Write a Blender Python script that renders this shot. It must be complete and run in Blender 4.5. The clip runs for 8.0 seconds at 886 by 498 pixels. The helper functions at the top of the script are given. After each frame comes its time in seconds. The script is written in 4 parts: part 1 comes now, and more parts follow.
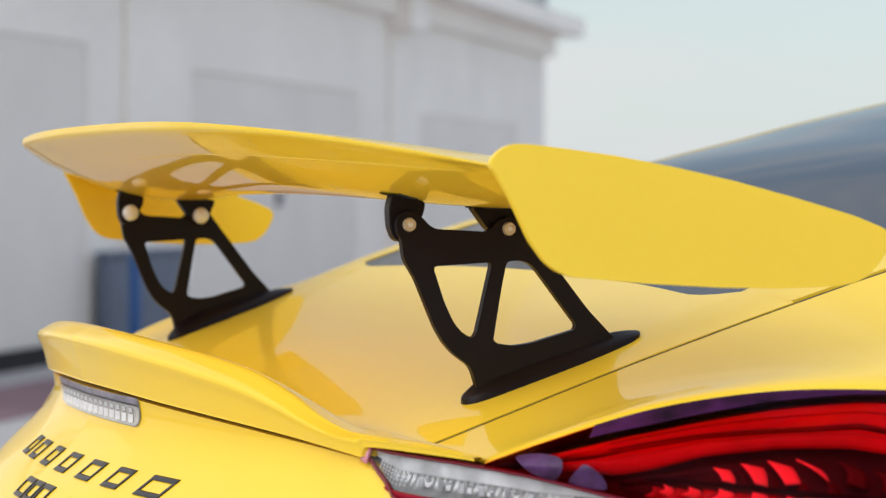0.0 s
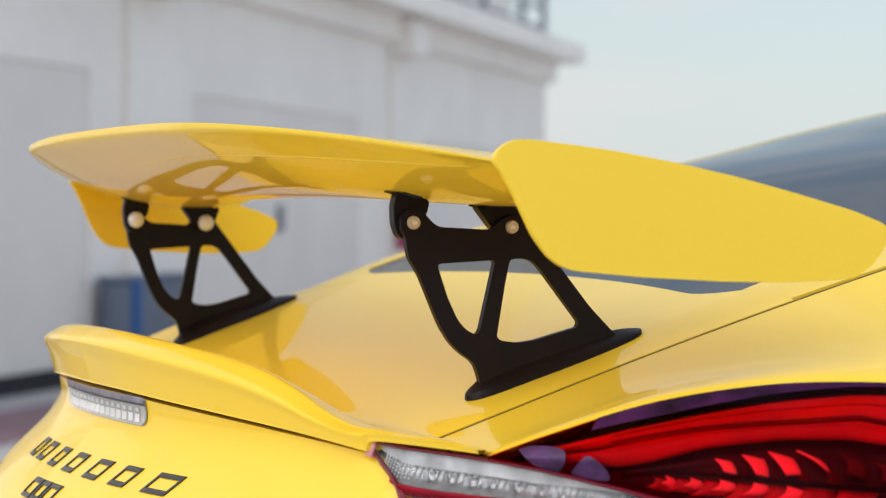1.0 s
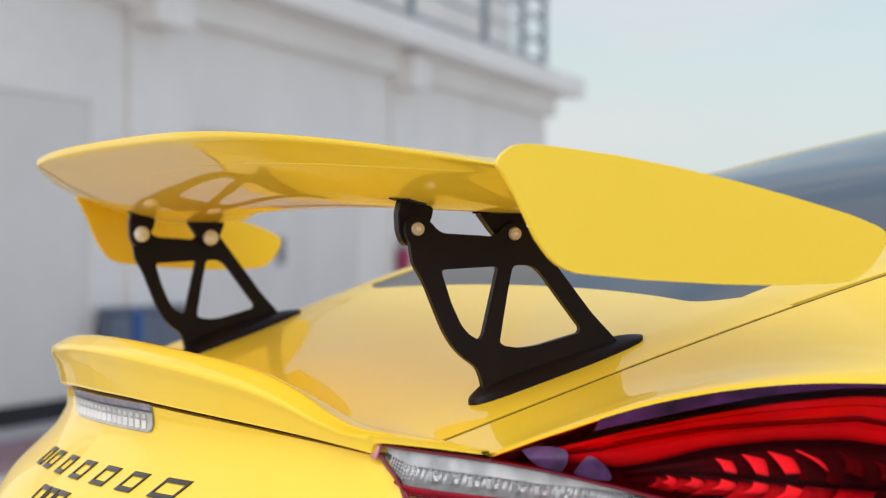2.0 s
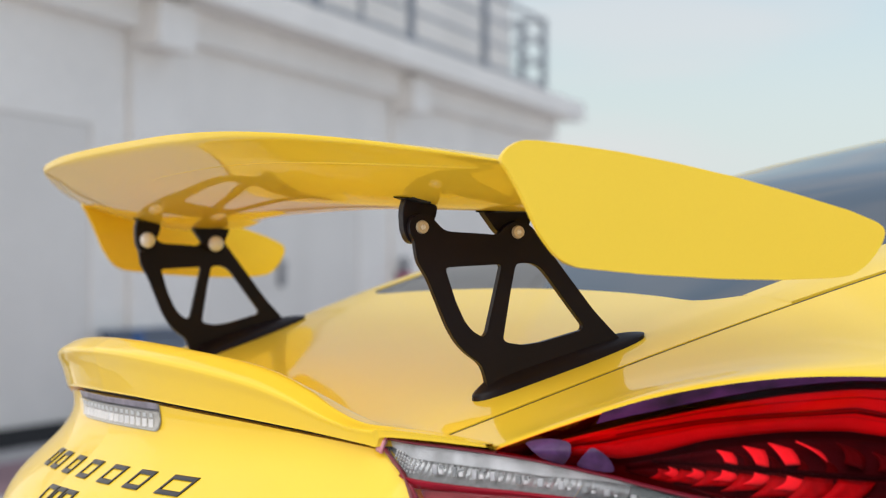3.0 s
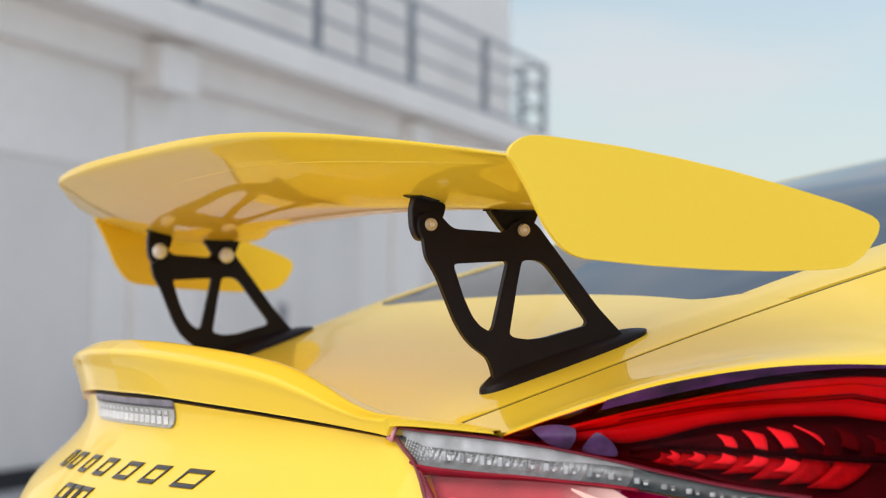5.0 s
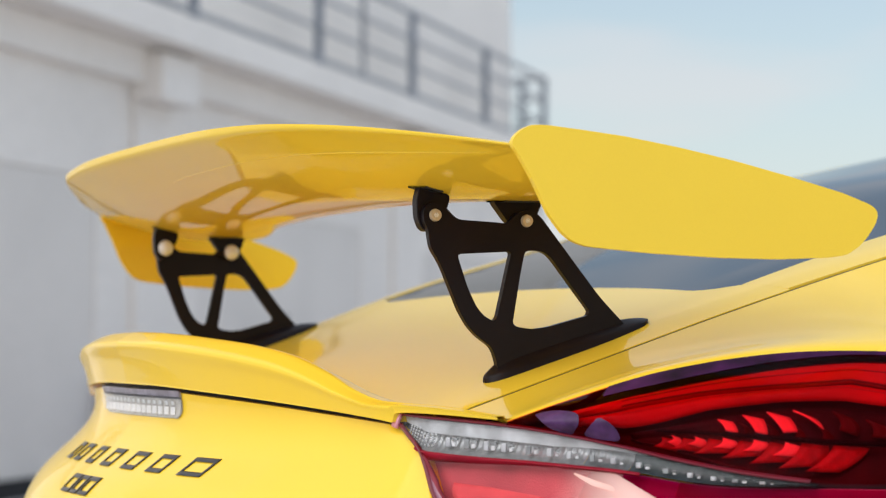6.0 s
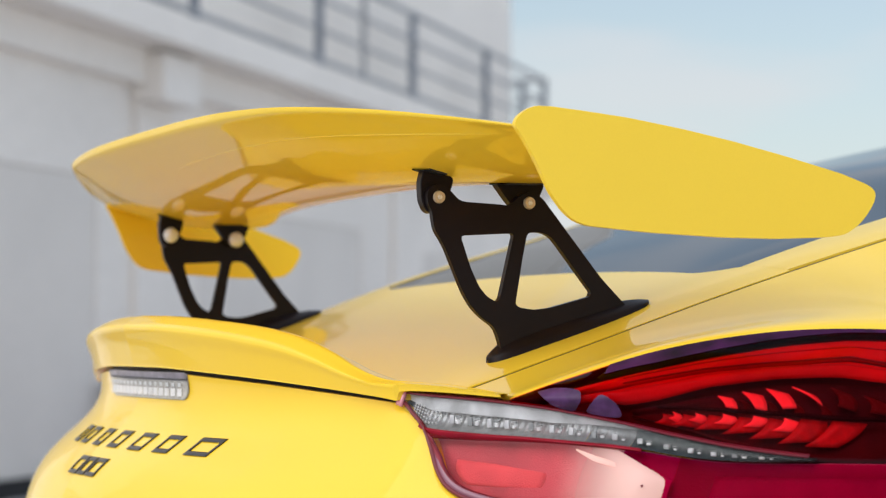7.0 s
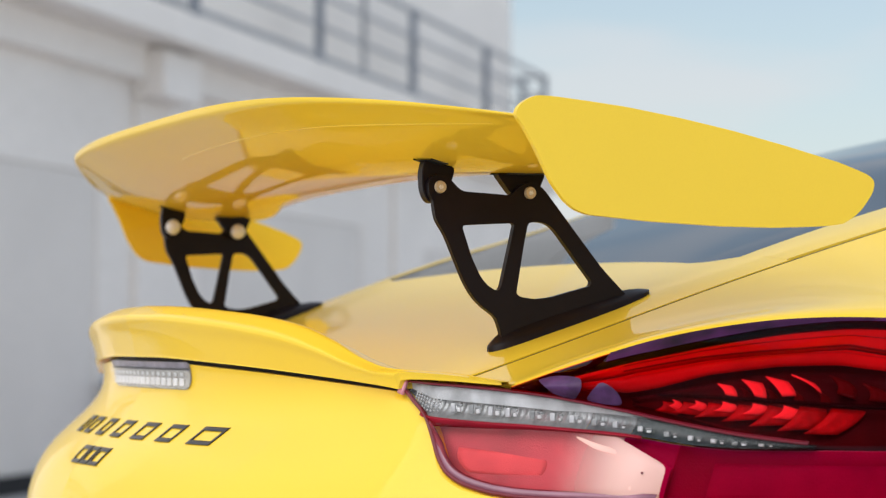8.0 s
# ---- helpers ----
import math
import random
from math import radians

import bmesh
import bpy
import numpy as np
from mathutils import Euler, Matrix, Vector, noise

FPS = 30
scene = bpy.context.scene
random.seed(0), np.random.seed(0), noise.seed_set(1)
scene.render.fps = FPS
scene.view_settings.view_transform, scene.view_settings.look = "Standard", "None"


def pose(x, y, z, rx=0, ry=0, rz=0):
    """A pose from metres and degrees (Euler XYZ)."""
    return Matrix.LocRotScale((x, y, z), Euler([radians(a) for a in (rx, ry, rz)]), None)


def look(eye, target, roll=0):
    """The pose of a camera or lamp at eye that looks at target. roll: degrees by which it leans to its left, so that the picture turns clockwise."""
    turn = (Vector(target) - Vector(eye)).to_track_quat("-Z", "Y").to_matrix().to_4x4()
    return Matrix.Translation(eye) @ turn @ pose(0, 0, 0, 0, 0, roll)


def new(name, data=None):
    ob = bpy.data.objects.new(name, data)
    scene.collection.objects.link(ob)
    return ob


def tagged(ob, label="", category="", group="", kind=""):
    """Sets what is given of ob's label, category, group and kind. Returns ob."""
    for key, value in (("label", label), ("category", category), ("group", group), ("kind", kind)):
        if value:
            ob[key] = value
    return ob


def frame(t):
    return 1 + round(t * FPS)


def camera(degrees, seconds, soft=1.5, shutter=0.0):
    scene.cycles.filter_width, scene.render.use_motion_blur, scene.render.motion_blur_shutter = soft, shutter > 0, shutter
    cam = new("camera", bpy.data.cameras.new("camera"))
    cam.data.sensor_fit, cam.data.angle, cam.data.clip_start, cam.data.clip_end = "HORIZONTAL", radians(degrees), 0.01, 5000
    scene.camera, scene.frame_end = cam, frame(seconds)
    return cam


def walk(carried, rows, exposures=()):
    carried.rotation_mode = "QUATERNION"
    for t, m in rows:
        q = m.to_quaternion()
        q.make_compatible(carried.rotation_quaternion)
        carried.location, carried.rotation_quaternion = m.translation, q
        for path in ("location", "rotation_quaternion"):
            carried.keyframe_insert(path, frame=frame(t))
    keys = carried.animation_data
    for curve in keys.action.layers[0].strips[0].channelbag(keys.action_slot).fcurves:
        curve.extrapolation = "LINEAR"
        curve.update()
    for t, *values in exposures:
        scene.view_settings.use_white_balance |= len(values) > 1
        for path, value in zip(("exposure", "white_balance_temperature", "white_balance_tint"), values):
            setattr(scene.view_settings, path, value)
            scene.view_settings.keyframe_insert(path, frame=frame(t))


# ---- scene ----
cam = camera(21.92, 8.0, soft=1.2)
cam.data.dof.use_dof = True
cam.data.dof.focus_distance = 2.1
cam.data.dof.aperture_fstop = 6.8
PATH = [
    (0, (2.2253, -0.7563, 1.1514), (0.3950, 0.0480, 1.0985), 0.30),
    (0.5, (2.2347, -0.7615, 1.1381), (0.4039, 0.0424, 1.0948), 0.27),
    (1, (2.2456, -0.7681, 1.1256), (0.4144, 0.0358, 1.0975), 0.24),
    (1.5, (2.2579, -0.7753, 1.1128), (0.4266, 0.0286, 1.1017), 0.27),
    (3, (2.2915, -0.7959, 1.0760), (0.4604, 0.0080, 1.1010), 0.22),
    (3.5, (2.3055, -0.8041, 1.0630), (0.4745, -0.0003, 1.1000), 0.23),
    (4, (2.3184, -0.8118, 1.0496), (0.4877, -0.0082, 1.0987), 0.22),
    (4.5, (2.3317, -0.8198, 1.0387), (0.5012, -0.0161, 1.0978), 0.21),
    (6, (2.3680, -0.8415, 1.0051), (0.5381, -0.0383, 1.0850), 0.21),
    (6.5, (2.3806, -0.8487, 0.9947), (0.5507, -0.0458, 1.0764), 0.19),
    (7, (2.3911, -0.8553, 0.9842), (0.5613, -0.0521, 1.0665), 0.19),
    (7.5, (2.3976, -0.8591, 0.9781), (0.5678, -0.0559, 1.0595), 0.19),
    (8, (2.4008, -0.8605, 0.9762), (0.5708, -0.0575, 1.0564), 0.18),
]
walk(cam, [(t, look(eye, target, roll)) for t, eye, target, roll in PATH])
scene.view_settings.exposure = 1.03

# ---------------------------------------------------------------- light
SUN_AZ, SUN_EL = radians(162), radians(32)   # azimuth clockwise from +y
world = bpy.data.worlds.new("world")
scene.world = world
world.use_nodes = True
wn, wl = world.node_tree.nodes, world.node_tree.links
wn.clear()
sky = wn.new("ShaderNodeTexSky")
sky.sky_type = "NISHITA"
sky.sun_disc = False
sky.sun_elevation, sky.sun_rotation = SUN_EL, SUN_AZ
sky.dust_density, sky.air_density = 1.0, 1.0
coord = wn.new("ShaderNodeTexCoord")
stretch = wn.new("ShaderNodeMapping")
stretch.inputs["Scale"].default_value = (1.0, 1.0, 5.0)
stretch.inputs["Location"].default_value = (0.15, 0.45, 0.10)
clouds = wn.new("ShaderNodeTexNoise")
clouds.inputs["Scale"].default_value, clouds.inputs["Detail"].default_value = 3.4, 5.0
ramp = wn.new("ShaderNodeValToRGB")
ramp.color_ramp.elements[0].position, ramp.color_ramp.elements[1].position = 0.44, 0.58
mix = wn.new("ShaderNodeMix")
mix.data_type = "RGBA"
bg = wn.new("ShaderNodeBackground")
out = wn.new("ShaderNodeOutputWorld")
wl.new(coord.outputs["Generated"], stretch.inputs["Vector"])
wl.new(stretch.outputs["Vector"], clouds.inputs["Vector"])
wl.new(clouds.outputs["Fac"], ramp.inputs["Fac"])
sep = wn.new("ShaderNodeSeparateXYZ")
low = wn.new("ShaderNodeMapRange")
low.interpolation_type = "SMOOTHSTEP"
low.inputs[1].default_value, low.inputs[2].default_value, low.inputs[3].default_value, low.inputs[4].default_value = 0.0, 0.36, 0.50, 0.36
veil = wn.new("ShaderNodeMath")
veil.operation = "MULTIPLY"
wl.new(coord.outputs["Generated"], sep.inputs[0])
wl.new(sep.outputs["Z"], low.inputs[0])
wl.new(ramp.outputs["Color"], veil.inputs[0])
wl.new(low.outputs[0], veil.inputs[1])
toward = wn.new("ShaderNodeVectorMath")
toward.operation = "DOT_PRODUCT"
toward.inputs[1].default_value = (math.sin(SUN_AZ) * math.cos(SUN_EL), math.cos(SUN_AZ) * math.cos(SUN_EL), math.sin(SUN_EL))
glow = wn.new("ShaderNodeMapRange")
glow.interpolation_type = "SMOOTHSTEP"
glow.inputs[1].default_value, glow.inputs[2].default_value, glow.inputs[3].default_value, glow.inputs[4].default_value = 0.0, 1.0, 0.0, 0.8
most = wn.new("ShaderNodeMath")
most.operation = "MAXIMUM"
lit = wn.new("ShaderNodeMapRange")
lit.inputs[1].default_value, lit.inputs[2].default_value, lit.inputs[3].default_value, lit.inputs[4].default_value = 0.0, 1.0, 1.0, 1.35
shine = wn.new("ShaderNodeVectorMath")
shine.operation = "SCALE"
shine.inputs[0].default_value = (6.12, 5.98, 6.12)
wl.new(coord.outputs["Generated"], toward.inputs[0])
wl.new(toward.outputs["Value"], glow.inputs[0])
wl.new(toward.outputs["Value"], lit.inputs[0])
wl.new(veil.outputs[0], most.inputs[0])
wl.new(glow.outputs[0], most.inputs[1])
wl.new(lit.outputs[0], shine.inputs["Scale"])
wl.new(shine.outputs["Vector"], mix.inputs[7])
haze = wn.new("ShaderNodeMapRange")
haze.interpolation_type = "SMOOTHSTEP"
haze.inputs[1].default_value, haze.inputs[2].default_value, haze.inputs[3].default_value, haze.inputs[4].default_value = -0.02, 0.22, 0.85, 0.25
misty = wn.new("ShaderNodeMix")
misty.data_type = "RGBA"
misty.inputs[7].default_value = (5.55, 6.15, 6.35, 1)
wl.new(sep.outputs["Z"], haze.inputs[0])
wl.new(haze.outputs[0], misty.inputs[0])
wl.new(sky.outputs["Color"], misty.inputs[6])
wl.new(misty.outputs[2], mix.inputs[6])
wl.new(most.outputs[0], mix.inputs[0])
wl.new(mix.outputs[2], bg.inputs["Color"])
zenith = wn.new("ShaderNodeMapRange")       # a veiled sky is brightest overhead
zenith.interpolation_type = "SMOOTHSTEP"
zenith.inputs[1].default_value, zenith.inputs[2].default_value, zenith.inputs[3].default_value, zenith.inputs[4].default_value = 0.15, 0.75, 0.061, 0.108
wl.new(sep.outputs["Z"], zenith.inputs[0])
wl.new(zenith.outputs[0], bg.inputs["Strength"])
wl.new(bg.outputs["Background"], out.inputs["Surface"])
sun_data = bpy.data.lights.new("sun", "SUN")
sun_data.energy, sun_data.angle, sun_data.color = 0.44, radians(55), (1.0, 0.97, 0.93)
sun = new("sun", sun_data)
sun_dir = Vector((math.sin(SUN_AZ) * math.cos(SUN_EL), math.cos(SUN_AZ) * math.cos(SUN_EL), math.sin(SUN_EL)))
sun.matrix_world = look(sun_dir * 30, (0, 0, 0))


# ---------------------------------------------------------------- materials
def material(name, color, rough=0.5, metal=0.0, coat=0.0, coat_rough=0.03, var=0.0, var_scale=6.0, bump=0.0, bump_scale=80.0, fine=0.0, fine_scale=60.0, spec=0.5, rand=0.0):
    """A surface with colour variation at two scales and fine relief."""
    m = bpy.data.materials.new(name)
    m.use_nodes = True
    n, l = m.node_tree.nodes, m.node_tree.links
    b = n["Principled BSDF"]
    b.inputs["Base Color"].default_value = (*color, 1)
    b.inputs["Roughness"].default_value = rough
    b.inputs["Metallic"].default_value = metal
    b.inputs["Coat Weight"].default_value = coat
    b.inputs["Coat Roughness"].default_value = coat_rough
    b.inputs["Specular IOR Level"].default_value = spec
    tc = n.new("ShaderNodeTexCoord")
    last = None
    for amount, scale in ((var, var_scale), (fine, fine_scale)):
        if amount:
            t = n.new("ShaderNodeTexNoise")
            t.inputs["Scale"].default_value, t.inputs["Detail"].default_value = scale, 6.0
            l.new(tc.outputs["Object"], t.inputs["Vector"])
            mr = n.new("ShaderNodeMapRange")
            mr.inputs[1].default_value, mr.inputs[2].default_value = 0.3, 0.7
            mr.inputs[3].default_value, mr.inputs[4].default_value = 1 - amount, 1 + amount
            l.new(t.outputs["Fac"], mr.inputs[0])
            mx = n.new("ShaderNodeMix")
            mx.data_type, mx.blend_type = "RGBA", "MULTIPLY"
            mx.inputs[0].default_value = 1.0
            mx.inputs[6].default_value = (*color, 1)
            if last:
                l.new(last, mx.inputs[6])
            l.new(mr.outputs[0], mx.inputs[7])
            last = mx.outputs[2]
    if rand:
        oi = n.new("ShaderNodeObjectInfo")
        mr = n.new("ShaderNodeMapRange")
        mr.inputs[3].default_value, mr.inputs[4].default_value = 1 - rand, 1 + rand
        l.new(oi.outputs["Random"], mr.inputs[0])
        mx = n.new("ShaderNodeMix")
        mx.data_type, mx.blend_type = "RGBA", "MULTIPLY"
        mx.inputs[0].default_value = 1.0
        mx.inputs[6].default_value = (*color, 1)
        if last:
            l.new(last, mx.inputs[6])
        l.new(mr.outputs[0], mx.inputs[7])
        last = mx.outputs[2]
    if last:
        l.new(last, b.inputs["Base Color"])
    if bump:
        t = n.new("ShaderNodeTexNoise")
        t.inputs["Scale"].default_value, t.inputs["Detail"].default_value = bump_scale, 4.0
        l.new(tc.outputs["Object"], t.inputs["Vector"])
        bp = n.new("ShaderNodeBump")
        bp.inputs["Strength"].default_value, bp.inputs["Distance"].default_value = bump, 0.002
        l.new(t.outputs["Fac"], bp.inputs["Height"])
        l.new(bp.outputs["Normal"], b.inputs["Normal"])
    return m


def lens_material(name, tint, ior=1.5, rough=0.02):
    """Thin coloured see-through lens: tinted clear body, gloss by Fresnel."""
    m = bpy.data.materials.new(name)
    m.use_nodes = True
    n, l = m.node_tree.nodes, m.node_tree.links
    n.clear()
    o = n.new("ShaderNodeOutputMaterial")
    tr = n.new("ShaderNodeBsdfTransparent")
    tr.inputs["Color"].default_value = (*tint, 1)
    gl = n.new("ShaderNodeBsdfGlossy")
    gl.inputs["Roughness"].default_value = rough
    fr = n.new("ShaderNodeFresnel")
    fr.inputs["IOR"].default_value = ior
    mx = n.new("ShaderNodeMixShader")
    l.new(fr.outputs[0], mx.inputs[0])
    l.new(tr.outputs[0], mx.inputs[1])
    l.new(gl.outputs[0], mx.inputs[2])
    l.new(mx.outputs[0], o.inputs["Surface"])
    return m


YELLOW = material("yellow_paint", (0.95, 0.648, 0.046), rough=0.42, spec=0.05, coat=0.66, coat_rough=0.02, var=0.02, var_scale=3, fine=0.015, fine_scale=900)
BLACK_SATIN = material("black_anodised", (0.0095, 0.0058, 0.0066), rough=0.40, var=0.15, var_scale=20, bump=0.08, bump_scale=900, spec=0.10, coat=0.12, coat_rough=0.28)
BLACK = material("black_plastic", (0.010, 0.010, 0.011), rough=0.6, var=0.1)
STEEL = material("bolt_steel", (0.78, 0.77, 0.77), rough=0.38, metal=0.12, var=0.1, var_scale=200)
WASHER = material("zinc_yellow_washer", (0.60, 0.49, 0.33), rough=0.42, metal=0.4, var=0.15, var_scale=300)
SOCKET = material("socket_steel", (0.72, 0.71, 0.70), rough=0.3, metal=0.5, var=0.3, var_scale=500)
SILVER = material("silver_reflector", (0.62, 0.62, 0.64), rough=0.28, metal=0.9, var=0.12, var_scale=60, bump=0.3, bump_scale=260)
# clear-lamp plastics
WHITE_REFLECT = material("white_reflector", (0.90, 0.90, 0.91), rough=0.25, var=0.12, var_scale=70, coat=0.5, bump=0.3, bump_scale=300)
# two darker copies of the strip reflector, with the shade behind the lens painted in
STRIP_SHADED = material("shaded_strip_reflector", (0.10, 0.125, 0.13), rough=0.25, metal=0.3, var=0.25, var_scale=160, bump=0.12, bump_scale=600)
STRIP_MID = material("mid_strip_reflector", (0.35, 0.365, 0.37), rough=0.22, metal=0.4, var=0.35, var_scale=90, bump=0.15, bump_scale=500)
# pale grey that includes the sky reflected in the strip's upper bevel
SHELF = material("satin_grey_shelf", (0.66, 0.67, 0.68), rough=0.25, var=0.3, var_scale=45, coat=0.5, bump=0.1, bump_scale=300)
STRIP_GREY = material("strip_reflector", (0.52, 0.53, 0.53), rough=0.22, metal=0.4, var=0.2, var_scale=160, bump=0.12, bump_scale=600)
PALE_TRIM = material("pale_grey_trim", (0.72, 0.74, 0.75), rough=0.22, var=0.1, var_scale=40, coat=0.6)
TRAY = material("silvery_tray", (0.66, 0.64, 0.60), rough=0.25, metal=0.45, var=0.25, var_scale=120, bump=0.2, bump_scale=500, coat=0.4)
VIOLET_TRIM = material("violet_grey_trim", (0.50, 0.47, 0.55), rough=0.3, var=0.25, var_scale=60, coat=0.5)
GREY_TRIM = material("grey_trim", (0.22, 0.22, 0.24), rough=0.3, var=0.1)
DARK_RED = material("dark_red_housing", (0.065, 0.005, 0.009), rough=0.4, var=0.3, var_scale=30, spec=0.15)
RED_BAND = material("red_light_guide", (0.45, 0.002, 0.014), rough=0.25, var=0.2, var_scale=22, coat=0.15, spec=0.2)
EDGE_RED = material("red_lens_edge", (0.28, 0.004, 0.018), rough=0.35, var=0.2, var_scale=40, spec=0.2)
GROOVE = material("deep_red_groove", (0.16, 0.004, 0.012), rough=0.4, var=0.3, var_scale=30, spec=0.15)
RED_REFLECT = material("red_reflector", (0.36, 0.016, 0.09), rough=0.35, var=0.15, var_scale=18, bump=0.35, bump_scale=700, spec=0.3)
PINK_REFLECT = material("pale_red_reflector", (0.56, 0.15, 0.20), rough=0.3, var=0.25, var_scale=26, bump=0.3, bump_scale=700, coat=0.5)
REFLEX = material("rose_reflex", (0.98, 0.29, 0.31), rough=0.35, var=0.1, var_scale=30, bump=0.5, bump_scale=900)
COVER_CLEAR = lens_material("clear_cover", (0.97, 0.97, 0.97), 1.15, 0.02)
BADGE = material("dark_badge", (0.020, 0.016, 0.014), rough=0.35, var=0.1)
DEEP_BLACK = material("deep_black", (0.003, 0.003, 0.004), rough=0.5, var=0.2, spec=0.1)
BEZEL = material("dark_red_bezel", (0.016, 0.002, 0.005), rough=0.35, var=0.5, var_scale=40, spec=0.2)
RUBBER = material("tyre_rubber", (0.018, 0.018, 0.018), rough=0.8, var=0.15)
GLASS = lens_material("tinted_glass", (0.03, 0.04, 0.05), 1.62, 0.02)
LENS_RED = lens_material("red_lens", (0.96, 0.15, 0.20), 1.09, 0.02)
# pale colour that stands in for the glint on the lens crease
GLINT = material("pale_glint", (0.95, 0.56, 0.48), rough=0.4, var=0.1, var_scale=60, coat=0.1, spec=0.2)


def fold_sheen_material():
    """Clear rose lens; a pale blend towards its outer edge paints the sky's reflection."""
    m = lens_material("fold_sheen_lens", (0.94, 0.50, 0.53), 1.25, 0.08)
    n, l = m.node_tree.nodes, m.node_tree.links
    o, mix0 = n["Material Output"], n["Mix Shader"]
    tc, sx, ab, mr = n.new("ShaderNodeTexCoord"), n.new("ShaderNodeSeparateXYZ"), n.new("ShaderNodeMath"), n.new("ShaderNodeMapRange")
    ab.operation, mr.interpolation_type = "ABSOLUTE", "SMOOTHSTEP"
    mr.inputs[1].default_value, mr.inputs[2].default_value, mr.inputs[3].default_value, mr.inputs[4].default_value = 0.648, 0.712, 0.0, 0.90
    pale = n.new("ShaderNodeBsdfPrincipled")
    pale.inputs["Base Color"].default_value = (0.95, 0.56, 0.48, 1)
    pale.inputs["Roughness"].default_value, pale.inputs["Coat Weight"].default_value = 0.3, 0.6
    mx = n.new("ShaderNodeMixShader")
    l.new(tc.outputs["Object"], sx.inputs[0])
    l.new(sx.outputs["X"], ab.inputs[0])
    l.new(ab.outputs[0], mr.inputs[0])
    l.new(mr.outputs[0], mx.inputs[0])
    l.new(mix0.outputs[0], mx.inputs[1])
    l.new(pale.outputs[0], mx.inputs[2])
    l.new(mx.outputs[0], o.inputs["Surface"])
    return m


FOLD_SHEEN = fold_sheen_material()
LENS_RED_DEEP = lens_material("deep_red_lens", (0.66, 0.006, 0.27), 1.08, 0.03)
# colour of the reflections painted on the upper lens
POD_SHEEN = material("violet_grey_reflection", (0.060, 0.022, 0.078), rough=0.3, var=0.6, var_scale=60, coat=0.08, spec=0.2)
# violet-black that paints the dark sky reflection along the lens top
EDGE_SHEEN = material("violet_black_edge_sheen", (0.042, 0.006, 0.044), rough=0.4, var=0.8, var_scale=30, spec=0.04)
CAP_PINK = material("rosy_cap", (0.72, 0.27, 0.34), rough=0.15, var=0.15, var_scale=60, coat=0.6)
RIM_RED = material("red_lens_rim", (0.17, 0.010, 0.024), rough=0.3, var=0.1, coat=0.15)
RED_PETAL = material("dim_red_petal", (0.32, 0.007, 0.018), rough=0.3, var=0.35, var_scale=120, coat=0.15)
RIM_VIOLET = material("violet_grey_rim", (0.30, 0.12, 0.17), rough=0.25, var=0.2, var_scale=40, coat=0.4)
DEEP_REFLEX = material("crimson_reflex", (0.52, 0.04, 0.16), rough=0.35, var=0.15, var_scale=30, bump=0.5, bump_scale=900)
# brighter red that paints the lit part of the diode blades
RED_LIT = material("lit_red_blade", (1.0, 0.42, 0.40), rough=0.25, var=0.1, var_scale=40, coat=0.25)
LENS_CLEAR = lens_material("clear_lens", (0.95, 0.96, 0.97), 1.4, 0.02)
WALL = material("white_render", (0.95, 0.90, 0.84), rough=0.85, var=0.04, var_scale=0.8, fine=0.03, fine_scale=14, bump=0.3, bump_scale=60)
DOOR = material("grey_door_paint", (0.84, 0.79, 0.735), rough=0.6, var=0.04, var_scale=1.2, fine=0.02, fine_scale=20)
RAIL_PALE = material("pale_grey_rail", (0.36, 0.37, 0.39), rough=0.5, var=0.15, var_scale=4)
RAIL = material("blue_grey_rail", (0.21, 0.235, 0.28), rough=0.5, var=0.15, var_scale=4)
PLINTH = material("black_plinth", (0.015, 0.014, 0.016), rough=0.8, var=0.2)
CABINET = material("blue_grey_cabinet", (0.12, 0.15, 0.21), rough=0.5, var=0.08)
BLUE = material("blue_paint", (0.002, 0.085, 0.30), rough=0.45, var=0.1)
RED = material("red_paint", (0.42, 0.03, 0.11), rough=0.4, var=0.1)
# unseen pale tone, added to bounce light up under the wing
BOUNCE_GROUND = material("pale_bounce_ground", (0.58, 0.57, 0.545), rough=0.85, var=0.10, var_scale=0.6, fine=0.12, fine_scale=70, bump=0.4, bump_scale=120)
ASPHALT = material("asphalt", (0.40, 0.39, 0.39), rough=0.9, var=0.12, var_scale=0.5, fine=0.2, fine_scale=90, bump=0.6, bump_scale=160)
MAROON = material("maroon_ground_paint", (0.20, 0.12, 0.14), rough=0.85, var=0.15, var_scale=1.5, fine=0.15, fine_scale=70)


# ---------------------------------------------------------------- building helpers
def part(name, bm, mat, parent=None, label="", smooth=35, thick=0.0, bevel=0.0):
    """Links a bmesh as one mesh object, under a thing or a part."""
    bmesh.ops.recalc_face_normals(bm, faces=bm.faces) if not thick else None
    me = bpy.data.meshes.new(name)
    bm.to_mesh(me)
    bm.free()
    me.materials.append(mat)
    if smooth:
        me.shade_smooth()
        me.set_sharp_from_angle(angle=radians(smooth))
    ob = new(name, me)
    if thick:
        s = ob.modifiers.new("solidify", "SOLIDIFY")
        s.thickness, s.offset = thick, -1.0
    if bevel:
        b = ob.modifiers.new("bevel", "BEVEL")
        b.width, b.segments, b.limit_method, b.angle_limit = bevel, 2, "ANGLE", radians(40)
    if parent is not None:
        ob.parent = parent
        ob.matrix_parent_inverse = Matrix.Translation(parent.location).inverted() if parent.parent is None else Matrix()
    if label:
        ob["label"] = label
    return ob


def thing(name, loc, label, category, group=""):
    e = new(name)
    e.location = loc
    return tagged(e, label, category, group)


